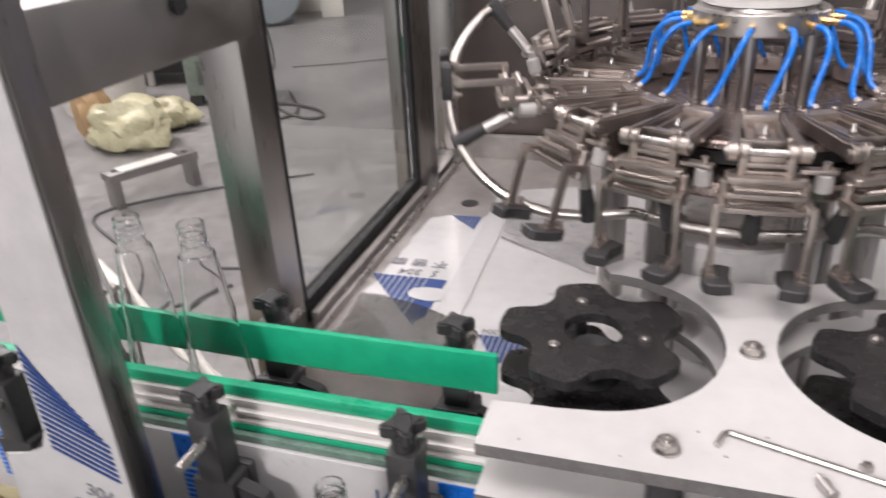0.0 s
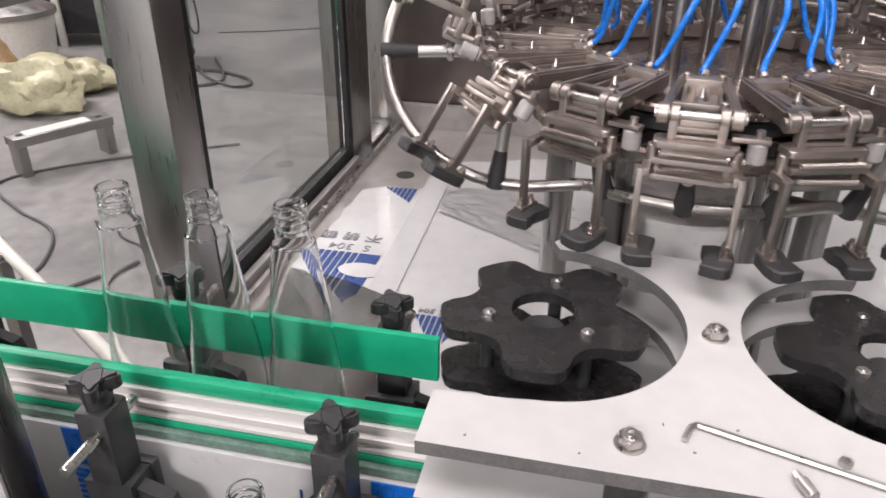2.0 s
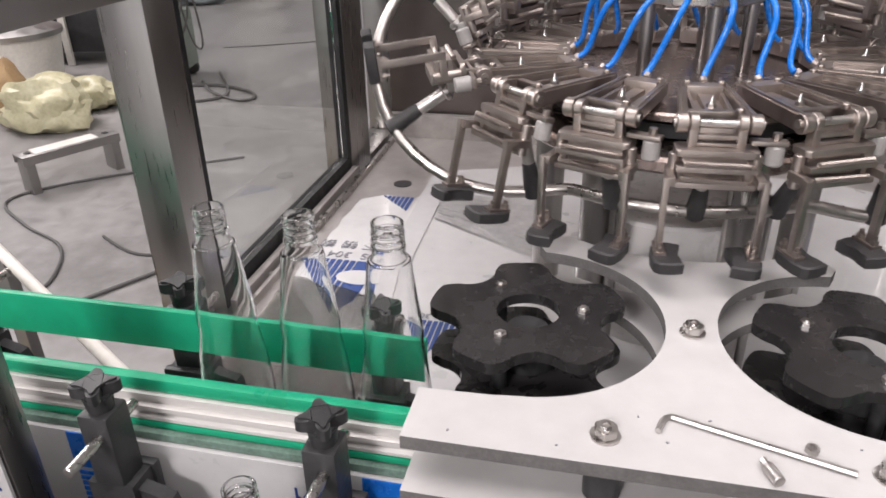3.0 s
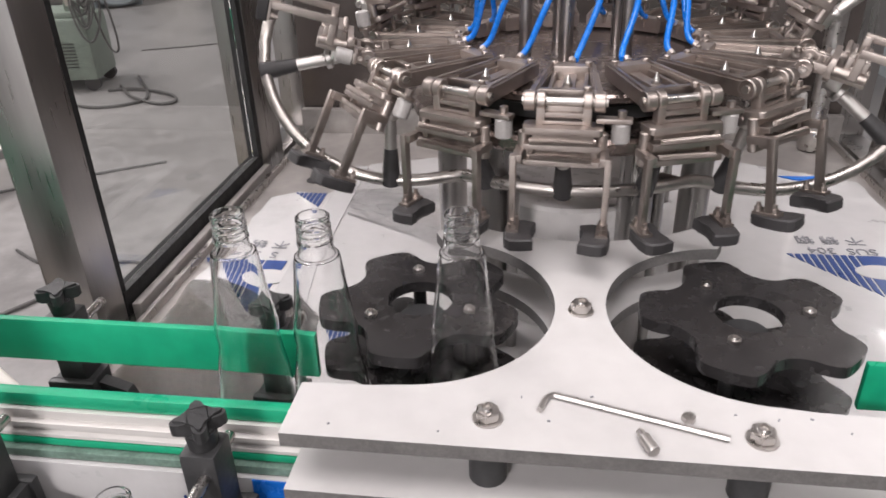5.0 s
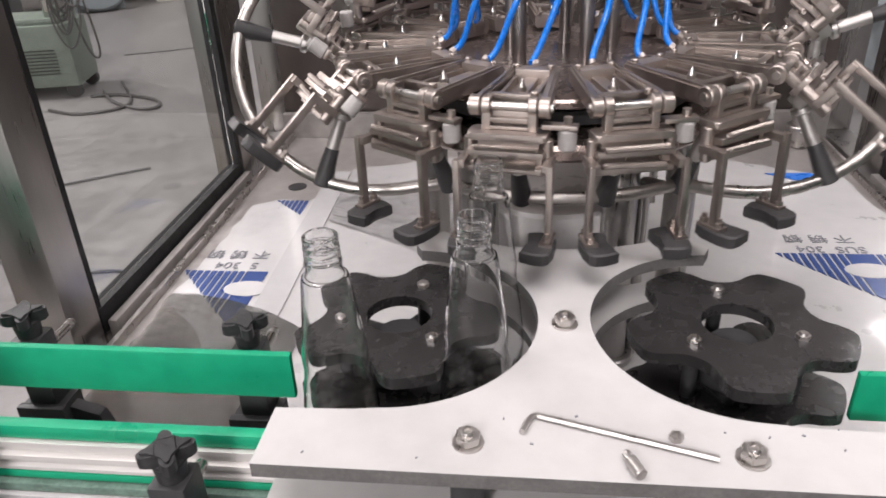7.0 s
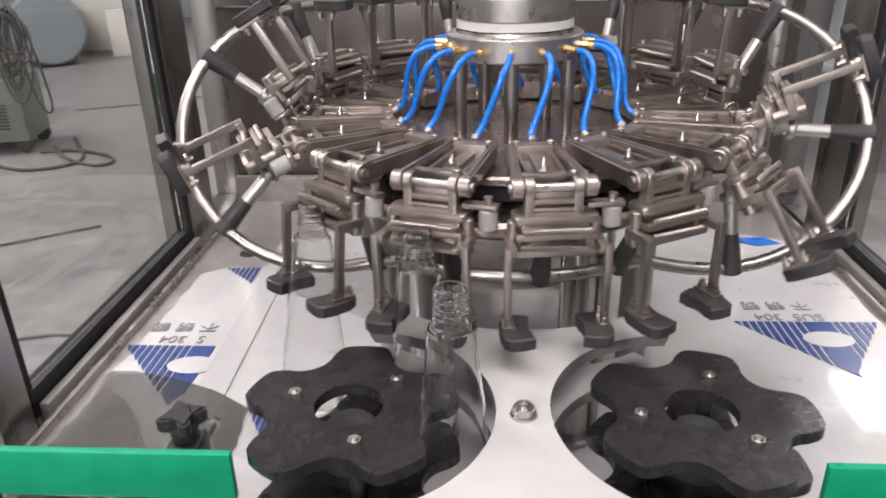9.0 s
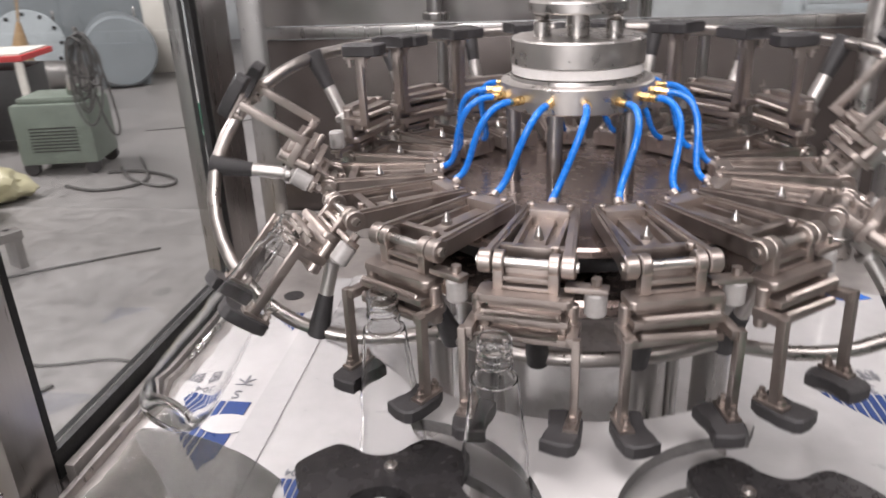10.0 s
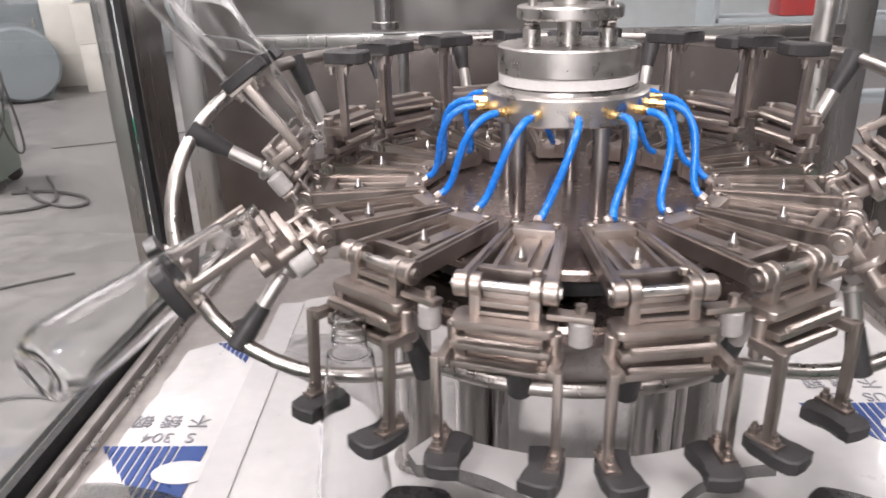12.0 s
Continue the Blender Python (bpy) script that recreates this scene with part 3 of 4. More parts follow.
def build_carousel():
    car = thing("rinser_carousel", "round stainless bottle rinser carousel with fifteen hinged grippers", "bottle rinser")
    bm = mesh()
    lathe(bm, [(0.229, 1.397), (0.232, 1.399), (0.232, 1.406), (0.229, 1.409), (0.18, 1.410), (0.04, 1.410), (0.001, 1.410)], 60)
    part("turntable", bm, DARKSTEEL, car, "stainless turntable with brown reflections put into its colour")
    # Added black ring standing in for the shade in the gap below the brackets
    bm = mesh()
    lathe(bm, [(0.15, 1.366), (0.195, 1.366), (0.195, 1.384), (0.15, 1.384)], 60, closed=True)
    part("dark_gap_ring", bm, BLACK, car)
    bm = mesh()
    lathe(bm, [(0.092, 1.514), (0.094, 1.516), (0.094, 1.543), (0.090, 1.546), (0.082, 1.546), (0.081, 1.550), (0.03, 1.550), (0.03, 1.514)], 48, closed=True)
    part("lower_hub", bm, BRIGHT, car)
    for k in range(5):
        a = math.radians(72 * k + 14)
        bm = mesh()
        x, y = 0.078 * math.sin(a), -0.078 * math.cos(a)
        cyl(bm, (x, y, 1.408), (x, y, 1.514), 0.0095, 14)
        part("support_column", bm, BRUSHED, car)
    # parts built once, then repeated with shared meshes
    first = {}
    for k in range(COUNT):
        turn = Matrix.Rotation(radians(PITCH * k), 4, "Z")
        grip = turn @ Matrix.Translation((0, -HINGE_R, HINGE_Z))
        if not first:
            br = part("hinge_bracket", bracket_mesh(), STEEL, car)
            sides = [part("side_arm", side_arm(-1), STEEL, br), part("side_arm", side_arm(1), STEEL, br)]
            bm = mesh()
            cyl(bm, (0, -0.252, HINGE_Z - 0.001), (0, -0.252, HINGE_Z + 0.005), 0.0058, 6)
            cyl(bm, (0, -0.252, HINGE_Z + 0.005), (0, -0.252, HINGE_Z + 0.0145), 0.0044, 10, r2=0.0012)
            noz = part("spray_nozzle", bm, BRIGHT, br)
            screws = []
            for sx, sy in ((-0.021, -0.179), (0.021, -0.179), (0.024, -0.298)):
                bm = mesh()
                cyl(bm, (sx, sy, HINGE_Z + 0.006), (sx, sy, HINGE_Z + 0.0135), 0.0045, 10, chamfer=0.001)
                cyl(bm, (sx, sy, HINGE_Z + 0.0128), (sx, sy, HINGE_Z + 0.0140), 0.002, 6)
                screws.append(part("screw", bm, STEEL, br))
            gb = part("gripper", gripper_body(), STEEL, car)
            bm = mesh()
            cyl(bm, (-0.048, 0, 0), (0.048, 0, 0), 0.0050, 12)
            pin = part("hinge_pin", bm, BRIGHT, gb)
            cp = part("clamp_plate", clamp_plate(-0.0290, 0.090, 0.030, 0.008), STEEL, gb)
            jb = part("jaw_block", jaw_block(), STEEL, gb)
            bm = mesh()
            spring(bm, (-0.036, -0.031, -0.0385), (0.036, -0.031, -0.0385), 0.0031, 32, 0.00075)
            sp = part("spring", bm, STEEL, gb)
            sp2 = share(sp, "spring", gb, pose(0, 0.001, -0.0195, 0, 2, 0))
            al, ar = part("arm", arm_mesh(-1), STEEL, gb), part("arm", arm_mesh(1), STEEL, gb)
            pl, pr = part("rubber_pad", pad_mesh(-1), RUBBER, gb), part("rubber_pad", pad_mesh(1), RUBBER, gb)
            # handle that rides on the guide rail
            d = Vector((0, math.sin(radians(25)), -math.cos(radians(25))))
            bm = mesh()
            box(bm, (0, 0.008, -0.040), (0.030, 0.030, 0.022), bevel=0.003)
            cyl(bm, Vector((0, 0, 0)) + d * 0.04, d * 0.114, 0.0085, 14)
            cyl(bm, d * 0.052, d * 0.062, 0.0135, 14, chamfer=0.002)
            rod = part("cam_rod", bm, BRIGHT, gb)
            bm = mesh()
            cyl(bm, d * 0.102, d * 0.157, 0.0092, 14, chamfer=0.002, r2=0.0138)
            slv = part("cam_sleeve", bm, RUBBER, gb)
            bm = mesh()
            cyl(bm, (0.064, 0.0, -0.022), (0.064, 0.0, -0.046), 0.0105, 16, chamfer=0.002)
            rol = part("nylon_roller", bm, ROLLER, gb)
            bm = mesh()
            box(bm, (0.056, -0.002, -0.0190), (0.040, 0.015, 0.006), bevel=0.002)
            cyl(bm, (0.064, 0, -0.0165), (0.064, 0, -0.0085), 0.005, 8)
            rar = part("roller_bracket", bm, STEEL, gb)
            bm = mesh()
            twist = Matrix.Rotation(radians(HUB_TWIST), 4, "Z")
            cyl(bm, (0, -0.094, 1.529), (0, -0.103, 1.529), 0.0055, 6, twist)
            cyl(bm, (0, -0.103, 1.529), (0, -0.112, 1.529), 0.0048, 10, twist)
            fit_hub = part("brass_fitting", bm, BRASS, car)
            bm = mesh()
            cyl(bm, (0, -0.172, HINGE_Z + 0.0090), (0, -0.166, HINGE_Z + 0.0125), 0.0052, 8)
            cyl(bm, (0, -0.174, HINGE_Z - 0.004), (0, -0.172, HINGE_Z + 0.0100), 0.0046, 8)
            fit_end = part("hose_nipple", bm, STEEL, car)
            bm = mesh()
            twist = Matrix.Rotation(radians(HUB_TWIST), 3, "Z")
            p = [twist @ Vector((0, -0.110, 1.529)), twist @ Vector((0, -0.150, 1.532)), Vector((0.022, -0.160, 1.490)), Vector((0.004, -0.142, 1.446)), Vector((0, -0.168, 1.4375))]
            curve = []
            for i in range(19):
                u = i / 18
                pts = p[:]
                while len(pts) > 1:
                    pts = [a.lerp(b, u) for a, b in zip(pts, pts[1:])]
                curve.append(pts[0])
            tube(bm, curve, 0.0041, 10)
            hose = part("blue_hose", bm, BLUETUBE, car)
            first.update(br=br, gb=gb, fh=fit_hub, fe=fit_end, ho=hose, subs=(noz, *screws, *sides), gs=(pin, cp, jb, sp, sp2, al, ar, pl, pr, rod, slv, rol, rar))
        else:
            br = share(first["br"], "hinge_bracket", car, turn)
            for o in first["subs"]:
                share(o, o.name.split(".")[0], br, Matrix.Identity(4))
            gb = share(first["gb"], "gripper", car, grip)
            for o in first["gs"]:
                share(o, o.name.split(".")[0], gb, o.matrix_basis.copy())
            share(first["fh"], "brass_fitting", car, turn)
            share(first["fe"], "hose_nipple", car, turn)
            share(first["ho"], "blue_hose", car, turn @ Matrix.Rotation(radians((k * 37 % 7 - 3) * 0.7), 4, "Z"))
        grippers.append((k, gb))
    car.matrix_basis = Matrix.Translation((*AXIS, 0))
    return car


grippers = []
carousel = build_carousel()


# ---- fixed head above the carousel ----
def build_head():
    hd = thing("rotary_water_head", "polished stainless rotary union with white sealing ring", "rotary union", m=Matrix.Translation((*AXIS, 0)))
    bm = mesh()
    lathe(bm, [(0.078, 1.551), (0.080, 1.552), (0.080, 1.5625), (0.078, 1.5635), (0.03, 1.5635), (0.03, 1.551)], 48, closed=True)
    part("sealing_ring", bm, NYLON, hd, "white sealing ring")
    bm = mesh()
    lathe(bm, [(0.079, 1.564), (0.081, 1.565), (0.081, 1.592), (0.079, 1.594), (0.001, 1.594)], 48)
    part("top_disc", bm, BRIGHT, hd)
    bm = mesh()
    lathe(bm, [(0.058, 1.622), (0.060, 1.624), (0.060, 1.634), (0.058, 1.636), (0.001, 1.636)], 40)
    part("yoke_plate", bm, BRIGHT, hd)
    bm = mesh()
    cyl(bm, (0, 0, 1.593), (0, 0, 1.622), 0.014, 20)
    cyl(bm, (0, 0, 1.636), (0, 0, 1.645), 0.019, 24, chamfer=0.001)
    cyl(bm, (0, 0, 1.647), (0, 0, 2.1), 0.018, 24)
    part("shaft", bm, BRIGHT, hd)
    for s in (-1, 1):
        bm = mesh()
        cyl(bm, (s * 0.043, -0.006, 1.593), (s * 0.043, -0.006, 1.612), 0.0105, 18, chamfer=0.001)
        cyl(bm, (s * 0.043, -0.006, 1.610), (s * 0.043, -0.006, 1.69), 0.005, 12)
        part("guide_pin", bm, BRIGHT, hd)
        bm = mesh()
        spring(bm, (s * 0.043, -0.006, 1.611), (s * 0.043, -0.006, 1.623), 0.0085, 3, 0.0013)
        part("spring", bm, BRIGHT, hd)


build_head()


# ---- star wheels ----
def star_outline():
    pts = []
    for k in range(180):
        a = k * 2.0
        off = abs((a + 36.0) % 72.0 - 36.0)      # degrees from the middle of a pocket
        # bottle pocket where the ray meets the bottle's circle, a rounded tip elsewhere
        c, q = STAR_R + 0.002, 0.0345
        s = c * math.sin(math.radians(off))
        r = 0.113
        if s < q:
            r = min(r, c * math.cos(math.radians(off)) - math.sqrt(q * q - s * s))
        if off > 16.0:
            r = 0.098 + 0.0155 * math.sin(min(1.0, (off - 16.0) / 10.0) * math.pi / 2)
        pts.append((r * math.sin(math.radians(a)), -r * math.cos(math.radians(a))))
    return pts


def annular(bm, outer, r, z0, z1, n=48):
    """A flat disc with a free outline and a round hole."""
    ang = [math.atan2(y, x) for x, y in outer]
    lo, hi, li, hiI = [], [], [], []
    for (x, y), a in zip(outer, ang):
        hi.append(bm.verts.new((x, y, z1)))
        lo.append(bm.verts.new((x, y, z0)))
        hiI.append(bm.verts.new((r * math.cos(a), r * math.sin(a), z1)))
        li.append(bm.verts.new((r * math.cos(a), r * math.sin(a), z0)))
    m = len(outer)
    for k in range(m):
        j = (k + 1) % m
        bm.faces.new((hi[k], hi[j], hiI[j], hiI[k]))
        bm.faces.new((lo[k], li[k], li[j], lo[j]))
        bm.faces.new((lo[k], lo[j], hi[j], hi[k])).smooth = True
        bm.faces.new((li[k], hiI[k], hiI[j], li[j])).smooth = True


def build_star(side):
    st = thing("star_wheel", "charcoal nylon star wheel with five bottle pockets", "star wheel", "star wheels", m=Matrix.Translation((side * STAR_X, STAR_Y, 0)))
    out = star_outline()
    for z in (1.2215, 1.156):
        bm = mesh()
        annular(bm, out, 0.036, z, z + 0.013)
        part("star_disc", bm, STARMAT, st)
    bm = mesh()
    lathe(bm, [(0.045, 1.03), (0.045, 1.156), (0.034, 1.156), (0.034, 1.200), (0.024, 1.204), (0.024, 1.212), (0.001, 1.212)], 32)
    part("hub", bm, BLACK, st)
    for k in range(3):
        a = math.radians(120 * k - 9 if side < 0 else 120 * k + 80)
        x, y = 0.062 * math.sin(a), -0.062 * math.cos(a)
        bm = mesh()
        cyl(bm, (x, y, 1.169), (x, y, 1.2215), 0.008, 12)
        part("spacer", bm, BLACK, st)
        bm = mesh()
        hexnut(bm, (x, y, 1.2345), 0.0072, 0.0045)
        cyl(bm, (x, y, 1.239), (x, y, 1.2415), 0.0045, 10, r2=0.0035)
        part("star_bolt", bm, BRIGHT, st)
    return st


star_left, star_right = build_star(-1), build_star(1)


def plate_outline(grow, front):
    L, T = -0.263, -0.144
    R = 0.149
    pts = [(L, front), (-L, front), (-L, T)]
    cx, cy = STAR_X - 0.001, STAR_Y - 0.010
    pts += [(cx + 0.02, T + 0.002)]
    pts += arc(cx, cy, R, -92, -268, 40)
    rear = [(0.267 * math.sin(math.radians(a)), 0.435 - 0.267 * math.cos(math.radians(a))) for a in range(34, -35, -4)]
    pts += [(0.180, 0.178)] + rear + [(-0.180, 0.178)]
    pts += arc(-cx, cy, R, 88, -88, 40) + [(-cx - 0.02, T + 0.002), (L, T)]
    return pts


def build_plates():
    for name, z0, z1, front in (("guide_plate", 1.2235, 1.238, -0.214), ("guide_plate", 1.166, 1.1805, -0.222)):
        gp = thing(name, "white plastic bottle guide plate with two round cut-outs", "guide plate", "guide plates")
        bm = mesh()
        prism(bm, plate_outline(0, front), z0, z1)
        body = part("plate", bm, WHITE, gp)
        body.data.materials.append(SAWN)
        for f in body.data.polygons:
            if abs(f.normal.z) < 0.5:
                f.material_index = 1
    sp = thing("plate_spacer", "black round spacer between the white guide plates", "spacer", "plate spacers")
    bm = mesh()
    cyl(bm, (0, 0, 1.1805), (0, 0, 1.2235), 0.017, 20)
    part("sleeve", bm, BLACK, sp)
    sp.matrix_basis = Matrix.Translation((-0.085, -0.185, 0))
    copy_thing(sp, Matrix.Translation((0.137, -0.185, 0)))
    copy_thing(sp, Matrix.Translation((0.0, 0.0, 0)))
    nt = thing("dome_nut", "shiny stainless nut and bolt on the white plate", "nut", "plate nuts", m=Matrix.Translation((0.0, 0.003, 1.238)))
    bm = mesh()
    cyl(bm, (0, 0, 0), (0, 0, 0.0018), 0.0135, 24)
    part("washer", bm, BRIGHT, nt)
    bm = mesh()
    hexnut(bm, (0, 0, 0.002), 0.0112, 0.009)
    bmesh.ops.bevel(bm, geom=bm.edges[:], offset=0.001, segments=2, affect="EDGES")
    part("hex_nut", bm, BRIGHT, nt)
    bm = mesh()
    lathe(bm, [(0.0062, 0.010), (0.0062, 0.0128), (0.0055, 0.0138), (0.0040, 0.0138), (0.0036, 0.0115), (0.001, 0.0115)], 18)
    part("stud", bm, BRIGHT, nt)
    copy_thing(nt, Matrix.Translation((-0.086, -0.178, 1.238)) @ Matrix.Rotation(0.5, 4, "Z"))
    copy_thing(nt, Matrix.Translation((0.141, -0.182, 1.238)) @ Matrix.Rotation(0.2, 4, "Z"))
    # hex key left lying on the plate
    a, e = Vector((-0.034, -0.143, 1.2415)), Vector((0.114, -0.187, 1.2415))
    d = (e - a).normalized()
    side = Vector((-0.30, -0.95, 0)).normalized()
    bm = mesh()
    corner = [a + side * 0.024, a + side * 0.012, a + side * 0.004 + d * 0.001, a + d * 0.005, a + d * 0.014, e]
    tube(bm, corner, 0.0028, 6)
    key = part("hex_key", bm, BRIGHT)
    tagged(key, "bent steel hex key lying on the white plate", "hex key")
    bm = mesh()
    cyl(bm, (0.044, -0.194, 1.2435), (0.051, -0.211, 1.2435), 0.0052, 12, chamfer=0.0008)
    cyl(bm, (0.0415, -0.187, 1.2435), (0.044, -0.194, 1.2435), 0.0036, 6)
    tagged(part("set_screw", bm, BRIGHT), "small steel screw lying on the white plate", "screw")
    bm = mesh()
    lathe(bm, [(0.006, 0), (0.006, 0.005), (0.0035, 0.005), (0.0035, 0)], 6, Matrix.Translation((0.085, -0.163, 1.238)), closed=True, sharp=True)
    tagged(part("loose_nut", bm, BRIGHT), "small loose steel nut on the white plate", "nut")
    bm = mesh()
    rnd = random.Random(2)
    for k in range(11):
        x, y = rnd.uniform(-0.24, 0.24), rnd.uniform(-0.20, -0.14)
        s = rnd.uniform(0.0006, 0.0018)
        box(bm, (x, y, 1.2386), (s * 2, s, 0.001), Matrix.Translation((x, y, 0)) @ Matrix.Rotation(rnd.random() * 3, 4, "Z") @ Matrix.Translation((-x, -y, 0)))
    tagged(part("swarf", bm, INKDARK), "dark crumbs of plastic swarf on the plate", "swarf", kind="stuff")


build_plates()


# ---- conveyor ----
BELT_Y = -0.094


def knob_bracket(m, flipped):
    th = thing("rail_bracket", "black plastic guide rail bracket with four-lobed knob and steel rod", "bracket", "rail brackets", m=m)
    s = -1 if flipped else 1
    bm = mesh()
    box(bm, (0, 0, 0.150), (0.034, 0.036, 0.092), bevel=0.004)
    prism(bm, [(-0.026, -0.018), (0.026, -0.018), (0.026, 0.016), (-0.026, 0.016)], 0.015, 0.108)
    box(bm, (0, s * 0.022, 0.06), (0.060, 0.012, 0.10), bevel=0.004)
    # sloping side web
    web = [(0.024, 0.015), (0.072, 0.015), (0.072, 0.050), (0.060, 0.088), (0.024, 0.100)]
    prism(bm, web, -0.006, 0.010, Matrix.Rotation(radians(90), 4, "X"))
    part("bracket_body", bm, BLACK, th)
    bm = mesh()
    pts = []
    for k in range(48):
        a = k * math.tau / 48
        r = 0.0170 + 0.0075 * math.cos(4 * a)
        pts.append((r * math.cos(a), r * math.sin(a)))
    prism(bm, pts, 0.212, 0.230, Matrix.Rotation(0.5, 4, "Z"), True)
    bmesh.ops.bevel(bm, geom=[e for e in bm.edges if abs(e.verts[0].co.z - e.verts[1].co.z) < 1e-6], offset=0.003, segments=2, affect="EDGES")
    cyl(bm, (0, 0, 0.195), (0, 0, 0.213), 0.013, 16, r2=0.015)
    part("star_knob", bm, BLACK, th)
    bm = mesh()
    cyl(bm, (0.004, -s * 0.066, 0.170), (0.004, s * 0.042, 0.170), 0.0058, 14, chamfer=0.001)
    part("steel_rod", bm, BRIGHT, th)
    return th


def build_conveyor():
    for side in (-1, 1):
        cv = thing("conveyor", "slat chain conveyor with green guide rails and film-covered sides", "conveyor", "conveyors")
        x0, x1 = (-1.55, -0.268) if side < 0 else (0.268, 1.2)
        xc, w = (x0 + x1) / 2, x1 - x0

        def rail(name, y0, y1, z0, z1, mat, bevel=0.003, a=x0, b=x1):
            bm = mesh()
            box(bm, ((a + b) / 2, (y0 + y1) / 2, (z0 + z1) / 2), (b - a, y1 - y0, z1 - z0), bevel=bevel)
            return part(name, bm, mat, cv)

        fx0, fx1 = (x0, -0.279) if side < 0 else (0.272, x1)
        rail("far_guide", -0.054, -0.045, 1.173, 1.228, GREEN, 0.0025, fx0, fx1)
        rail("near_guide", -0.146, -0.132, 1.186, 1.203, GREEN, 0.004)
        bm = mesh()
        prism(bm, [(-0.143, 1.150), (-0.139, 1.150), (-0.139, 1.1855), (-0.150, 1.1855), (-0.150, 1.180), (-0.1465, 1.178), (-0.1465, 1.172), (-0.152, 1.170),
                   (-0.152, 1.165), (-0.1465, 1.163), (-0.1465, 1.157), (-0.150, 1.154), (-0.150, 1.150)], x0, x1,
              Matrix(((0, 0, 1, 0), (1, 0, 0, 0), (0, 1, 0, 0), (0, 0, 0, 1))))
        part("alu_profile", bm, ALU, cv)
        rail("lower_guide", -0.151, -0.134, 1.1395, 1.149, GREEN, 0.003)
        rail("side_plate", -0.163, -0.155, 0.96, 1.128, FILM, 0.001, x0, -0.06 if side < 0 else x1)
        rail("side_plate", -0.036, -0.028, 0.96, 1.088, FILM, 0.001)
        rail("wear_strip", -0.158, -0.146, 1.1285, 1.139, STRIP, 0.002)
        # chain plates
        bm = mesh()
        box(bm, (0, BELT_Y, 1.1185), (0.0365, 0.1, 0.005), bevel=0.001)
        n = int(w / 0.0381)
        slat = None
        for k in range(n):
            m = Matrix.Translation((x0 + 0.0381 * (k + 0.5), 0, 0))
            if slat is None:
                slat = part("chain_plate", bm, BELT, cv)
                slat.matrix_basis = m
            else:
                share(slat, "chain_plate", cv, m)
        if side < 0:
            turn = Matrix.Rotation(radians(90), 4, "X")
            for xx in (-0.262, -0.612, -0.93):
                bm = mesh()
                box(bm, (xx - 0.030, -0.1638, 1.102), (0.060, 0.0018, 0.050))
                part("blue_block", bm, BLUEFILM, cv)
                bm = mesh()
                for k in range(10):
                    prism(bm, [(xx - 0.058, 1.070 - k * 0.0085), (xx + 0.012 + k * 0.005, 1.070 - k * 0.0085), (xx + 0.016 + k * 0.005, 1.065 - k * 0.0085), (xx - 0.058, 1.065 - k * 0.0085)],
                          0.1625, 0.1645, turn)
                part("blue_stripes", bm, BLUEFILM, cv)
            face = Matrix.Translation((0, -0.1632, 0)) @ turn
            part("blue_stripes", stripes_mesh(-0.262, 1.092, 0.19, 0.125, 0.5, face, count=16, solid=0.06), INK, cv)
            part("white_emblem", emblem_mesh(-0.262, 1.092, 0.19, 0.125, face), FILM, cv)
            for i, ch in enumerate(("\u4e0d", "\u9508", "\u94a2")):
                word(ch, 0.036, Matrix.Translation((-0.372, -0.1640, 1.082 - 0.040 * i)) @ turn @ Matrix.Rotation(radians(90), 4, "Z"), INK, cv)
            for xx in (-0.62, -0.86):
                bm = mesh()
                hexnut(bm, (xx, 1.085, 0.163), 0.008, 0.006, turn)
                part("side_bolt", bm, BRIGHT, cv)
        # legs
        bm = mesh()
        for xx in ((-1.35, -0.62) if side < 0 else (0.62, 1.1)):
            box(bm, (xx, -0.094, 0.53), (0.04, 0.10, 0.86), bevel=0.003)
        part("conveyor_leg", bm, BRUSHED, cv)
    for x in (-0.342, -0.580, -0.872):
        knob_bracket(pose(x, -0.200, 1.01), False)
    for x, y in ((-0.343, -0.010), (-0.605, -0.006), (-0.93, -0.006)):
        knob_bracket(pose(x, y + 0.006, 1.01), True)
    knob_bracket(pose(0.50, 0.0, 1.01), True)


build_conveyor()


# ---- drip tray below the conveyor ----
def build_tray():
    tr = thing("drip_tray", "dark drip tray on the machine frame below the conveyor", "tray")
    bm = mesh()
    box(bm, (-0.40, -0.34, 0.918), (1.30, 0.32, 0.016), bevel=0.003)
    box(bm, (-0.40, -0.505, 0.935), (1.30, 0.012, 0.05), bevel=0.003)
    part("tray_floor", bm, DARKTRAY, tr)
    bm = mesh()
    for x in (-0.98, 0.18):
        box(bm, (x, -0.34, 0.505), (0.04, 0.04, 0.81), bevel=0.003)
    part("tray_leg", bm, BRUSHED, tr)
    bx = thing("black_gear_motor", "black gear motor housing under the conveyor side", "motor")
    bm = mesh()
    box(bm, (-0.525, -0.272, 1.006), (0.225, 0.080, 0.160), bevel=0.014)
    part("housing", bm, BLACK, bx)
    bm = mesh()
    cyl(bm, (-0.416, -0.272, 0.990), (-0.396, -0.272, 0.990), 0.034, 20, chamfer=0.005)
    part("motor_can", bm, BLACK, bx)


build_tray()


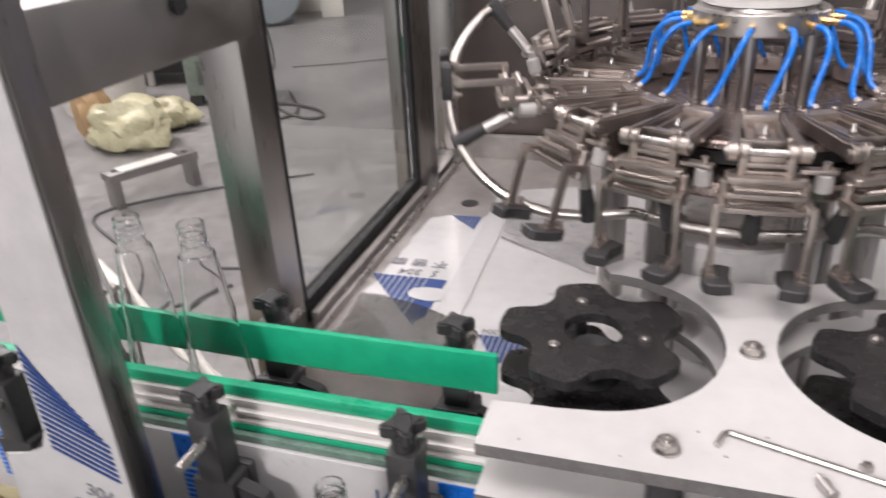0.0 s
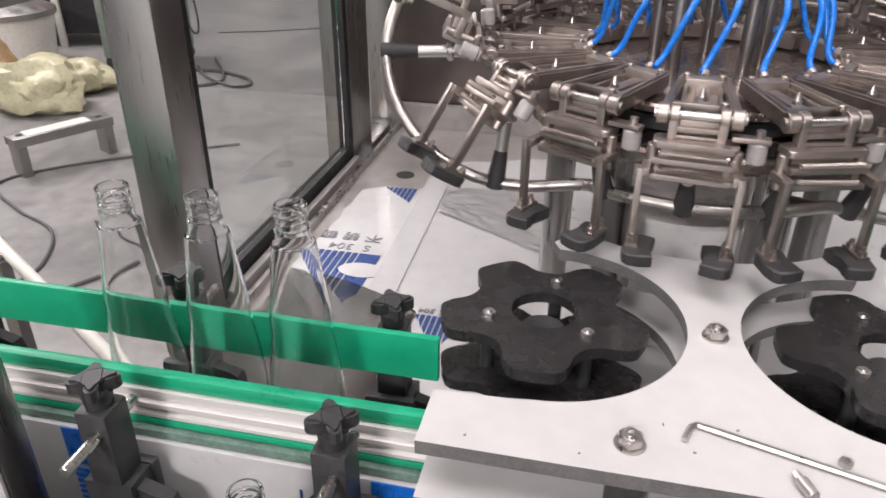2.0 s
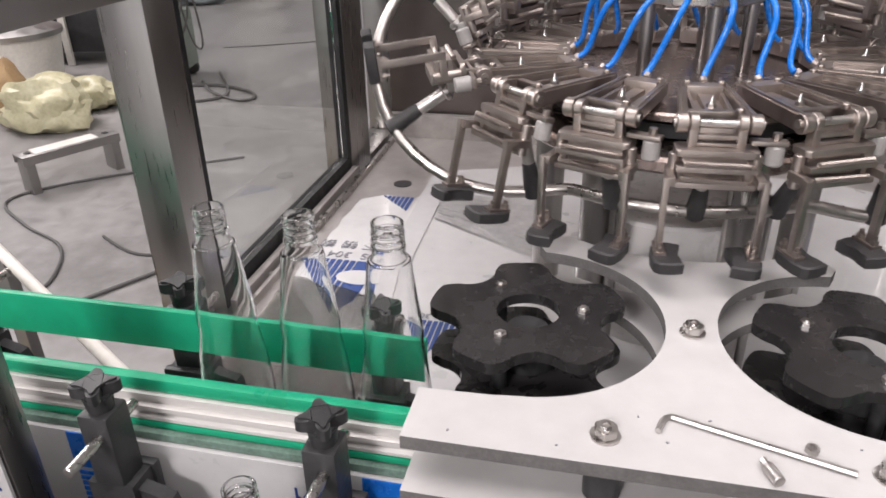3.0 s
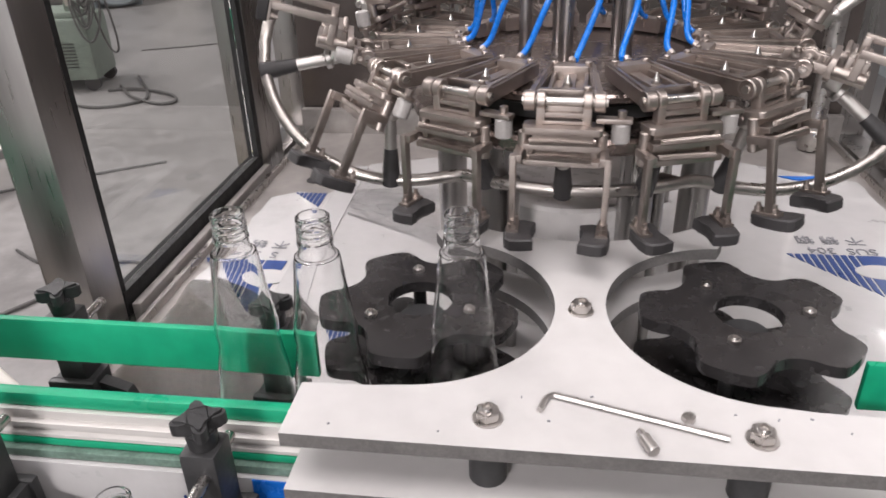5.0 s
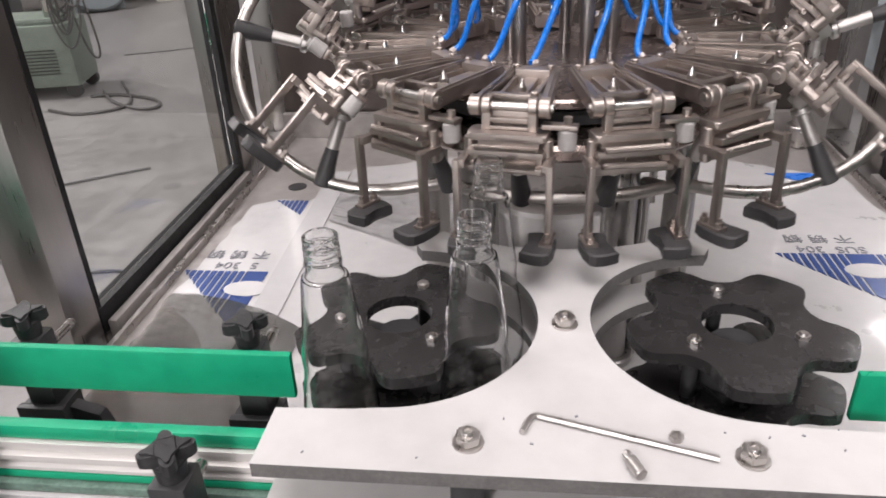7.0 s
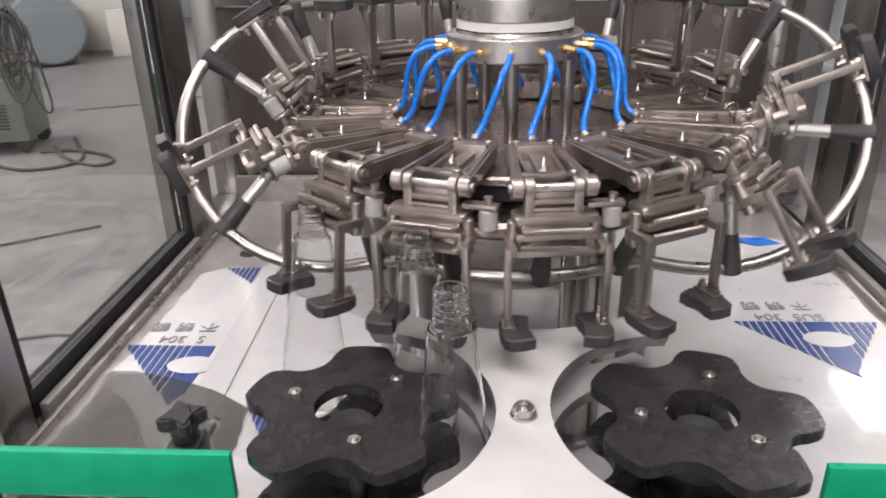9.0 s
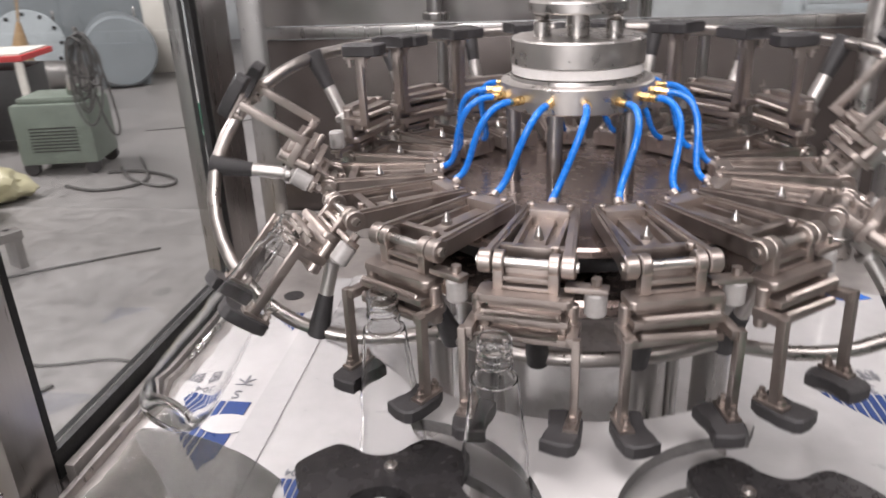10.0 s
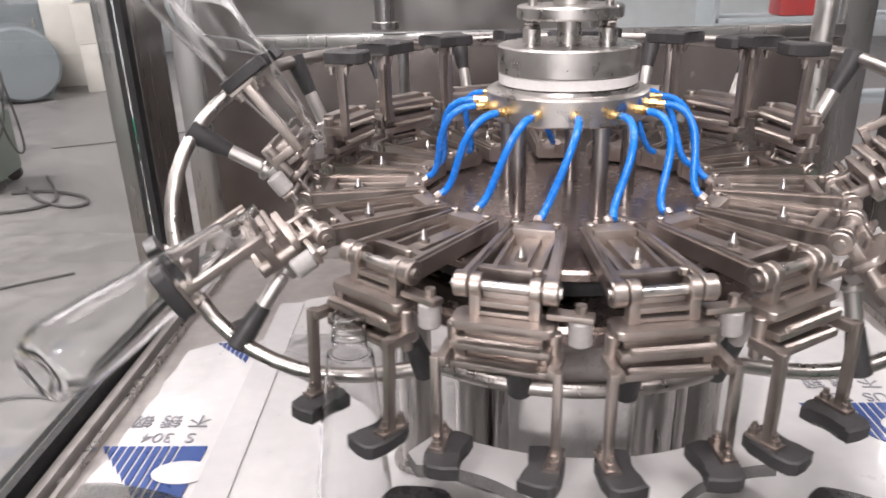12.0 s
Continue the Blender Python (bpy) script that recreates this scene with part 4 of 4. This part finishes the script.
# ---- bottles ----
def bottle_mesh():
    bm = mesh()
    H = NECK_Z - BASE_Z
    # (depth below the mouth, outer radius)
    prof = [(0.0, 0.0145), (0.0015, 0.0160), (0.005, 0.0160), (0.0065, 0.0150), (0.0095, 0.0150), (0.0105, 0.0163), (0.0125, 0.0163), (0.0135, 0.0150), (0.0165, 0.0150), (0.0175, 0.0163),
            (0.0195, 0.0163), (0.0205, 0.0150), (0.0235, 0.0152), (0.0245, 0.0170), (0.0275, 0.0172), (0.0290, 0.0164), (0.036, 0.0170), (0.039, 0.0180), (0.0405, 0.0212), (0.0440, 0.0222),
            (0.060, 0.0238), (0.085, 0.0264), (0.106, 0.0292), (0.120, 0.0312), (0.128, 0.0314), (0.134, 0.0306), (0.146, 0.0316), (0.175, 0.0358), (0.205, 0.0386), (0.225, 0.0398), (0.240, 0.0396), (0.252, 0.0380), (0.260, 0.0340), (0.265, 0.0290)]
    outer = [(r, H - d) for d, r in reversed(prof)]
    outer = [(0.001, 0.006), (0.020, 0.004), (0.0265, 0.0005)] + outer
    inner = [(max(0.009, r - (0.0016 if d > 0.03 else 0.0022)), H - d) for d, r in prof if d < 0.250]
    inner += [(0.032, 0.0085), (0.022, 0.0072), (0.001, 0.0090)]
    pts = outer + inner
    seg = 40
    loops = []
    for r, z in pts:
        loops.append([bm.verts.new((r * math.cos(k * math.tau / seg), r * math.sin(k * math.tau / seg), z)) for k in range(seg)])
    for a, b in zip(loops, loops[1:]):
        for k in range(seg):
            bm.faces.new((a[k], a[(k + 1) % seg], b[(k + 1) % seg], b[k])).smooth = True
    bm.faces.new(loops[0][::-1])
    bm.faces.new(loops[-1])
    return bm


def bottle_pose(i, t):
    pick = PICKS[i]
    if t >= pick:
        a = -TANGENT - SPEED * (t - pick)
        return (Matrix.Translation((*AXIS, 0)) @ Matrix.Rotation(radians(a), 4, "Z") @ Matrix.Translation((0, -HINGE_R, HINGE_Z))
                @ Matrix.Rotation(radians(-flip(a)), 4, "X") @ Matrix.Translation((0, HINGE_R - BOTTLE_R, BASE_Z - HINGE_Z)))
    s = star_pocket(i, t)
    if s >= 0:
        q = math.radians(s)
        return Matrix.Translation((-STAR_X + STAR_R * math.sin(q), STAR_Y - STAR_R * math.cos(q), BASE_Z))
    return Matrix.Translation((belt_x(i, t), BELT_Y, BASE_Z))


def star_pocket(i, t):
    return 180.0 - TANGENT + 3 * SPEED * (t - PICKS[i])


def belt_x(i, t):
    s = star_pocket(i, t)
    x = (-0.357, -0.447, -0.543)[i] + 0.11 * (t - 2.5)
    if s > -90:
        x = min(x, -STAR_X + STAR_R * math.sin(math.radians(min(s, 0))))
    if i:
        ahead = belt_x(i - 1, t)
        if star_pocket(i - 1, t) < 0:
            x = min(x, ahead - 0.081)
    return x


bottles = []
for i in range(3):
    b = part("glass_bottle", bottle_mesh(), BOTTLEGLASS)
    tagged(b, "clear empty tapered glass bottle with screw neck", "bottle", "bottles")
    b.matrix_basis = bottle_pose(i, 0)
    bottles.append(b)
b = part("glass_bottle", bottle_mesh(), BOTTLEGLASS)
tagged(b, "clear empty glass bottle standing below the conveyor", "bottle", "bottles")
b.matrix_basis = pose(-0.402, -0.239 - 0.02, 0.9275)


# ---- hall things beyond the glass ----
def build_stool():
    st = thing("step_stool", "low grey steel bench with worn pale top on the floor", "stool")
    ax, ay, bx, by = -3.185, 2.495, -2.945, 2.95
    ang = math.atan2(by - ay, bx - ax)
    m = Matrix.Translation(((ax + bx) / 2 - 0.06, (ay + by) / 2 + 0.03, FLOOR_Z)) @ Matrix.Rotation(ang, 4, "Z")
    st.matrix_basis = m
    bm = mesh()
    box(bm, (0, 0, 0.215), (0.56, 0.13, 0.012), bevel=0.003)
    box(bm, (0, -0.060, 0.195), (0.56, 0.008, 0.05), bevel=0.002)
    box(bm, (0, 0.060, 0.195), (0.56, 0.008, 0.05), bevel=0.002)
    part("bench_top", bm, PANEL, st)
    bm = mesh()
    box(bm, (-0.02, 0, 0.223), (0.36, 0.10, 0.003))
    part("worn_patch", bm, OFFWHITE, st)
    for s in (-1, 1):
        bm = mesh()
        box(bm, (s * 0.245, 0, 0.10), (0.05, 0.125, 0.20), bevel=0.003)
        part("leg", bm, PANEL, st)
        bm = mesh()
        box(bm, (s * 0.225, 0, 0.2235), (0.030, 0.03, 0.003))
        part("slot", bm, RUBBER, st)


def lump(name, mat, c, s, seed, label, cat, amp=0.35):
    bm = mesh()
    bmesh.ops.create_icosphere(bm, subdivisions=4, radius=1.0)
    for v in bm.verts:
        d = v.co.normalized()
        k = 1.04 + amp * noise.noise(d * 1.6 + Vector((seed, 0, 0))) - 0.22 * abs(noise.noise(d * 2.7 + Vector((0, seed, 0)))) + 0.10 * abs(noise.noise(d * 7 + Vector((0, 0, seed))))
        v.co = Vector((d.x * s[0] * k, d.y * s[1] * k, max(-s[2] * 0.8, d.z * s[2] * k)))
    for f in bm.faces:
        f.smooth = True
    ob = part(name, bm, mat)
    ob.matrix_basis = Matrix.Translation(c)
    return tagged(ob, label, cat)


def build_background():
    build_stool()
    lump("plastic_bag", YELLOWBAG, (-3.98, 3.62, FLOOR_Z + 0.15), (0.33, 0.24, 0.20), 3.1, "crumpled pale yellow plastic bag on the floor", "bag")
    lump("paper_bag", CARD, (-4.38, 3.72, FLOOR_Z + 0.19), (0.12, 0.14, 0.24), 7.7, "crumpled brown paper bag beside the yellow bag", "bag")
    lump("plastic_bag", YELLOWBAG, (-3.98, 4.10, FLOOR_Z + 0.10), (0.22, 0.17, 0.13), 5.3, "loose pale yellow plastic sheet on the floor", "bag")
    bk = thing("white_bucket", "white plastic tub with grey lid on the floor", "tub", m=pose(-5.0, 4.55, FLOOR_Z))
    bm = mesh()
    lathe(bm, [(0.34, 0), (0.40, 0.42), (0.41, 0.44), (0.001, 0.44)], 40)
    part("tub", bm, OFFWHITE, bk)
    bm = mesh()
    lathe(bm, [(0.42, 0.43), (0.42, 0.47), (0.30, 0.52), (0.12, 0.57), (0.001, 0.58)], 40)
    part("lid", bm, PANEL, bk)
    # green welding machine
    wm = thing("welding_machine", "grey-green welding machine with coiled cables on the floor", "welding machine", m=pose(-3.95, 4.95, FLOOR_Z, 0, 0, 12))
    bm = mesh()
    box(bm, (0, 0, 0.33), (0.60, 0.48, 0.48), bevel=0.025)
    part("cabinet", bm, MACHGREEN, wm)
    bm = mesh()
    for k in range(8):
        box(bm, (0, -0.243, 0.20 + k * 0.026), (0.36, 0.008, 0.009))
    part("vents", bm, BLACK, wm)
    bm = mesh()
    box(bm, (0, 0, 0.592), (0.50, 0.40, 0.05), bevel=0.02)
    box(bm, (0.18, -0.1, 0.65), (0.10, 0.1, 0.08), bevel=0.02)
    part("top_cover", bm, MACHGREEN, wm)
    for x in (-0.24, 0.24):
        for y in (-0.22, 0.17):
            bm = mesh()
            cyl(bm, (x, y, 0.06), (x, y + 0.05, 0.06), 0.06, 16)
            part("wheel", bm, RUBBER, wm)
    # post with a hook, and the cables that hang from it
    bm = mesh()
    cyl(bm, (0.26, -0.05, 0.56), (0.26, -0.05, 1.12), 0.018, 10)
    cyl(bm, (0.26, -0.05, 1.05), (0.36, -0.16, 1.08), 0.012, 10)
    part("hook_post", bm, PANEL, wm)
    coils = random.Random(12)
    for k in range(9):
        bm = mesh()
        cx, cy = 0.33 + coils.uniform(-0.05, 0.07), -0.20 + coils.uniform(-0.06, 0.06)
        wide, drop, lean = coils.uniform(0.05, 0.13), coils.uniform(0.32, 0.80), coils.uniform(-0.10, 0.12)
        pts = []
        for j in range(28):
            a = math.tau * j / 28
            z = 1.07 - drop * (1 - math.cos(a)) / 2
            pts.append((cx + wide * math.sin(a) * (0.6 + 0.4 * math.sin(a / 2)) + lean * (1.07 - z), cy + 0.05 * math.sin(a + k) - 0.05 * (1.07 - z), z + 0.02 * math.sin(3 * a + k)))
        tube(bm, pts, 0.0085, 6, loop=True)
        part("hanging_cable", bm, CABLE, wm)
    bm = mesh()
    box(bm, (0.20, -0.20, 0.72), (0.05, 0.03, 0.11), bevel=0.006)
    part("torch_holder", bm, BRIGHT, wm)
    # cables on the floor
    rnd = random.Random(5)

    def floor_cable(ctrl, r):
        pts = []
        P = [Vector((x, y, FLOOR_Z + r)) for x, y in ctrl]
        for i in range(len(P) - 1):
            p0, p1, p2, p3 = P[max(0, i - 1)], P[i], P[i + 1], P[min(len(P) - 1, i + 2)]
            for k in range(8):
                u = k / 8
                pts.append(0.5 * ((2 * p1) + (p2 - p0) * u + (2 * p0 - 5 * p1 + 4 * p2 - p3) * u * u + (3 * p1 - p0 - 3 * p2 + p3) * u ** 3))
        bm = mesh()
        tube(bm, pts, r, 6)
        tagged(part("floor_cable", bm, CABLE), "dark cable lying in loops on the floor", "cable", "floor cables")

    floor_cable([(-3.5, 4.9), (-3.25, 4.6), (-2.95, 4.42), (-2.83, 4.48), (-2.95, 4.66), (-3.3, 4.8), (-3.55, 4.75)], 0.013)
    floor_cable([(-3.5, 5.2), (-3.1, 4.55), (-3.35, 4.3), (-3.7, 4.42)], 0.012)
    floor_cable([(-2.3, 3.25), (-2.75, 2.95), (-3.15, 2.62), (-3.27, 2.36), (-2.95, 2.12), (-2.63, 1.96), (-2.46, 1.72), (-2.43, 1.5), (-2.62, 1.15)], 0.008)
    floor_cable([(-2.2, 1.5), (-2.12, 1.63), (-2.0, 1.82)], 0.009)
    floor_cable([(-1.75, 2.0), (-1.9, 2.02), (-2.2, 1.95), (-2.5, 2.1)], 0.007)
    floor_cable([(-4.0, 6.2), (-3.2, 6.6), (-2.4, 7.4), (-1.9, 8.6)], 0.005)
    # trolley with pale legs
    tr = thing("trolley", "dark trolley with pale legs and a red rim", "trolley", m=pose(-5.15, 5.6, FLOOR_Z, 0, 0, 14))
    bm = mesh()
    box(bm, (0, 0, 0.42), (0.95, 0.55, 0.62), bevel=0.01)
    part("body", bm, BLACK, tr)
    for x in (-0.5, 0.0, 0.5):
        bm = mesh()
        box(bm, (x, -0.31, 0.40), (0.06, 0.04, 0.80), bevel=0.004)
        part("leg", bm, OFFWHITE, tr)
    bm = mesh()
    box(bm, (0, 0, 0.83), (1.10, 0.70, 0.05), bevel=0.008)
    part("rim", bm, RED, tr)
    bm = mesh()
    box(bm, (0, 0, 0.845), (1.04, 0.64, 0.05))
    part("tray", bm, OFFWHITE, tr)
    # fan base
    fb = thing("fan_stand", "round steel pedestal base with a pole on the floor", "stand", m=pose(-2.15, 6.1, FLOOR_Z))
    bm = mesh()
    lathe(bm, [(0.24, 0), (0.24, 0.02), (0.20, 0.04), (0.03, 0.055), (0.001, 0.06)], 36)
    part("base", bm, PANEL, fb)
    bm = mesh()
    cyl(bm, (0, 0, 0.05), (0, 0, 1.3), 0.018, 12)
    part("pole", bm, PANEL, fb)
    # big tanks and a flange far off
    tk = thing("storage_tank", "short slate-grey steel tank lying on the floor, round end outward", "tank", m=pose(-5.55, 8.6, FLOOR_Z, 0, 0, 32))
    bm = mesh()
    cyl(bm, (0, 0, 0.47), (0, 1.1, 0.47), 0.45, 40, chamfer=0.03)
    part("shell", bm, SLATE, tk)
    for y in (0.25, 0.85):
        bm = mesh()
        box(bm, (0, y, 0.06), (0.6, 0.12, 0.12), bevel=0.01)
        part("saddle", bm, SLATE, tk)
    cab = thing("machine_cabinet", "slate-blue machine cabinet by the far wall", "cabinet", m=pose(-7.2, 11.2, FLOOR_Z, 0, 0, 20))
    bm = mesh()
    box(bm, (0, 0, 0.72), (3.6, 0.8, 1.44), bevel=0.02)
    part("body", bm, SLATE, cab)
    for x in (-1.2, 0.0, 1.2):
        bm = mesh()
        box(bm, (x, -0.408, 0.75), (1.1, 0.014, 1.25), bevel=0.006)
        door = part("door", bm, SLATE, cab)
        bm = mesh()
        box(bm, (x + 0.45, -0.425, 0.8), (0.03, 0.02, 0.14), bevel=0.004)
        part("handle", bm, BRIGHT, door)
    for x, y, z, w, h in ((-5.75, 10.1, 0.0, 0.42, 1.28), (-5.1, 9.6, 0.0, 0.32, 0.62), (-5.15, 9.6, 0.626, 0.3, 0.5)):
        cb = thing("white_box", "plain white carton with a taped lid", "carton", "white cartons", m=pose(x, y, FLOOR_Z + z, 0, 0, 25))
        bm = mesh()
        box(bm, (0, 0, h / 2), (w, 0.4, h), bevel=0.008)
        part("carton_body", bm, OFFWHITE, cb)
        bm = mesh()
        box(bm, (0, 0, h + 0.001), (w * 0.98, 0.05, 0.002))
        part("tape", bm, CARD, cb)
    bed = thing("pipe_bundle", "grey film-wrapped pipe lying on low trestles", "pipe", m=pose(-5.9, 7.15, FLOOR_Z, 0, 0, -8))
    bm = mesh()
    cyl(bm, (-0.9, 0, 0.42), (0.75, 0, 0.42), 0.16, 28, chamfer=0.02)
    part("pipe_run", bm, PANEL, bed)
    for x in (-0.6, 0.5):
        bm = mesh()
        box(bm, (x, 0, 0.13), (0.10, 0.42, 0.26), bevel=0.01)
        part("trestle", bm, DARKTRAY, bed)
    fl = thing("pipe_flange", "round pale steel flange with bolt holes leaning upright", "flange", m=pose(-7.35, 9.3, FLOOR_Z, 0, 0, 32))
    bm = mesh()
    cyl(bm, (0, 0, 0.50), (0, 0.08, 0.50), 0.48, 40, chamfer=0.01)
    box(bm, (0, 0.25, 0.20), (0.3, 0.3, 0.40))
    part("disc", bm, GREYBLUE, fl)
    bm = mesh()
    for k in range(12):
        a = k * math.tau / 12
        cyl(bm, (0.42 * math.cos(a), -0.006, 0.50 + 0.42 * math.sin(a)), (0.42 * math.cos(a), 0.0, 0.50 + 0.42 * math.sin(a)), 0.03, 10)
    part("bolt_holes", bm, BLACK, fl)
    br = thing("straw_broom", "tan straw broom leaning on the flange", "broom", m=pose(-7.05, 8.6, FLOOR_Z, 6, 14, 0))
    bm = mesh()
    lathe(bm, [(0.03, 0.9), (0.10, 0.6), (0.22, 0.15), (0.001, 0.1)], 16)
    part("bristles", bm, CARD, br)
    bm = mesh()
    cyl(bm, (0, 0, 0.9), (0, 0, 1.9), 0.016, 10)
    part("handle", bm, CARD, br)
    # cabinets behind the right-hand back pane
    cb = thing("tool_rack", "grey-green tool rack with shelves far behind", "rack", m=pose(2.6, 5.4, FLOOR_Z))
    for x in (-0.9, 0.0, 0.9):
        bm = mesh()
        box(bm, (x, 0, 1.1), (0.05, 0.4, 2.2), bevel=0.004)
        part("upright", bm, GREYBLUE, cb)
    for z in (0.5, 1.1, 1.62, 2.1):
        bm = mesh()
        box(bm, (0, 0, z), (1.8, 0.4, 0.04), bevel=0.004)
        part("shelf", bm, GREYBLUE, cb)
    bx = thing("red_toolbox", "red box on the tool rack shelf", "box", m=pose(2.35, 5.35, FLOOR_Z + 1.12))
    bm = mesh()
    box(bm, (0, 0, 0.12), (0.36, 0.24, 0.24), bevel=0.03)
    part("box_body", bm, RED, bx)


build_background()


def build_near_hall():
    pp = thing("white_pipe", "white plastic pipe on a stand beside the conveyor", "pipe")
    bm = mesh()
    tube(bm, [(-0.66, 0.0, 1.0), (-1.0, 0.215, 1.0), (-1.32, 0.42, 1.0)], 0.012, 12)
    part("pipe_run", bm, OFFWHITE, pp)
    bm = mesh()
    box(bm, (-1.31, 0.414, 0.545), (0.03, 0.03, 0.89), bevel=0.003)
    part("stand", bm, PANEL, pp)
    cr = thing("cream_crate", "cream plastic crate with ribbed sides on the floor", "crate", m=pose(-1.42, -0.10, FLOOR_Z, 0, 0, 20))
    bm = mesh()
    for x, y, sx, sy in ((0, -0.24, 0.5, 0.02), (0, 0.24, 0.5, 0.02), (-0.24, 0, 0.02, 0.46), (0.24, 0, 0.02, 0.46)):
        box(bm, (x, y, 0.25), (sx, sy, 0.50), bevel=0.004)
    box(bm, (0, 0, 0.40), (0.46, 0.46, 0.02))
    part("crate_walls", bm, YELLOWBAG, cr)
    for k in range(5):
        bm = mesh()
        box(bm, (-0.2 + k * 0.1, 0, 0.43), (0.05, 0.46, 0.04), bevel=0.006)
        part("rib", bm, CARD, cr)


build_near_hall()


# ---- what moves ----
def motions():
    walk(carousel, [(t * 1.0, Matrix.Translation((*AXIS, 0)) @ Matrix.Rotation(radians(carousel_turn(t)), 4, "Z")) for t in range(13)])
    for k, g in grippers:
        rows = []
        for j in range(41):
            t = 0.3 * j
            a = carousel_turn(t) + PITCH * k
            rows.append((t, Matrix.Rotation(radians(PITCH * k), 4, "Z") @ Matrix.Translation((0, -HINGE_R, HINGE_Z)) @ Matrix.Rotation(radians(-flip(a)), 4, "X")))
        walk(g, rows)
    for i, b in enumerate(bottles):
        walk(b, [(0.1 * j, bottle_pose(i, 0.1 * j)) for j in range(121)])
    left = 180.0 - TANGENT
    walk(star_left, [(t, Matrix.Translation((-STAR_X, STAR_Y, 0)) @ Matrix.Rotation(radians(left + 3 * SPEED * (t - PICKS[1])), 4, "Z")) for t in range(13)])
    walk(star_right, [(t, Matrix.Translation((STAR_X, STAR_Y, 0)) @ Matrix.Rotation(radians(-left + 19 + 3 * SPEED * (t - 9.489)), 4, "Z")) for t in range(13)])


motions()
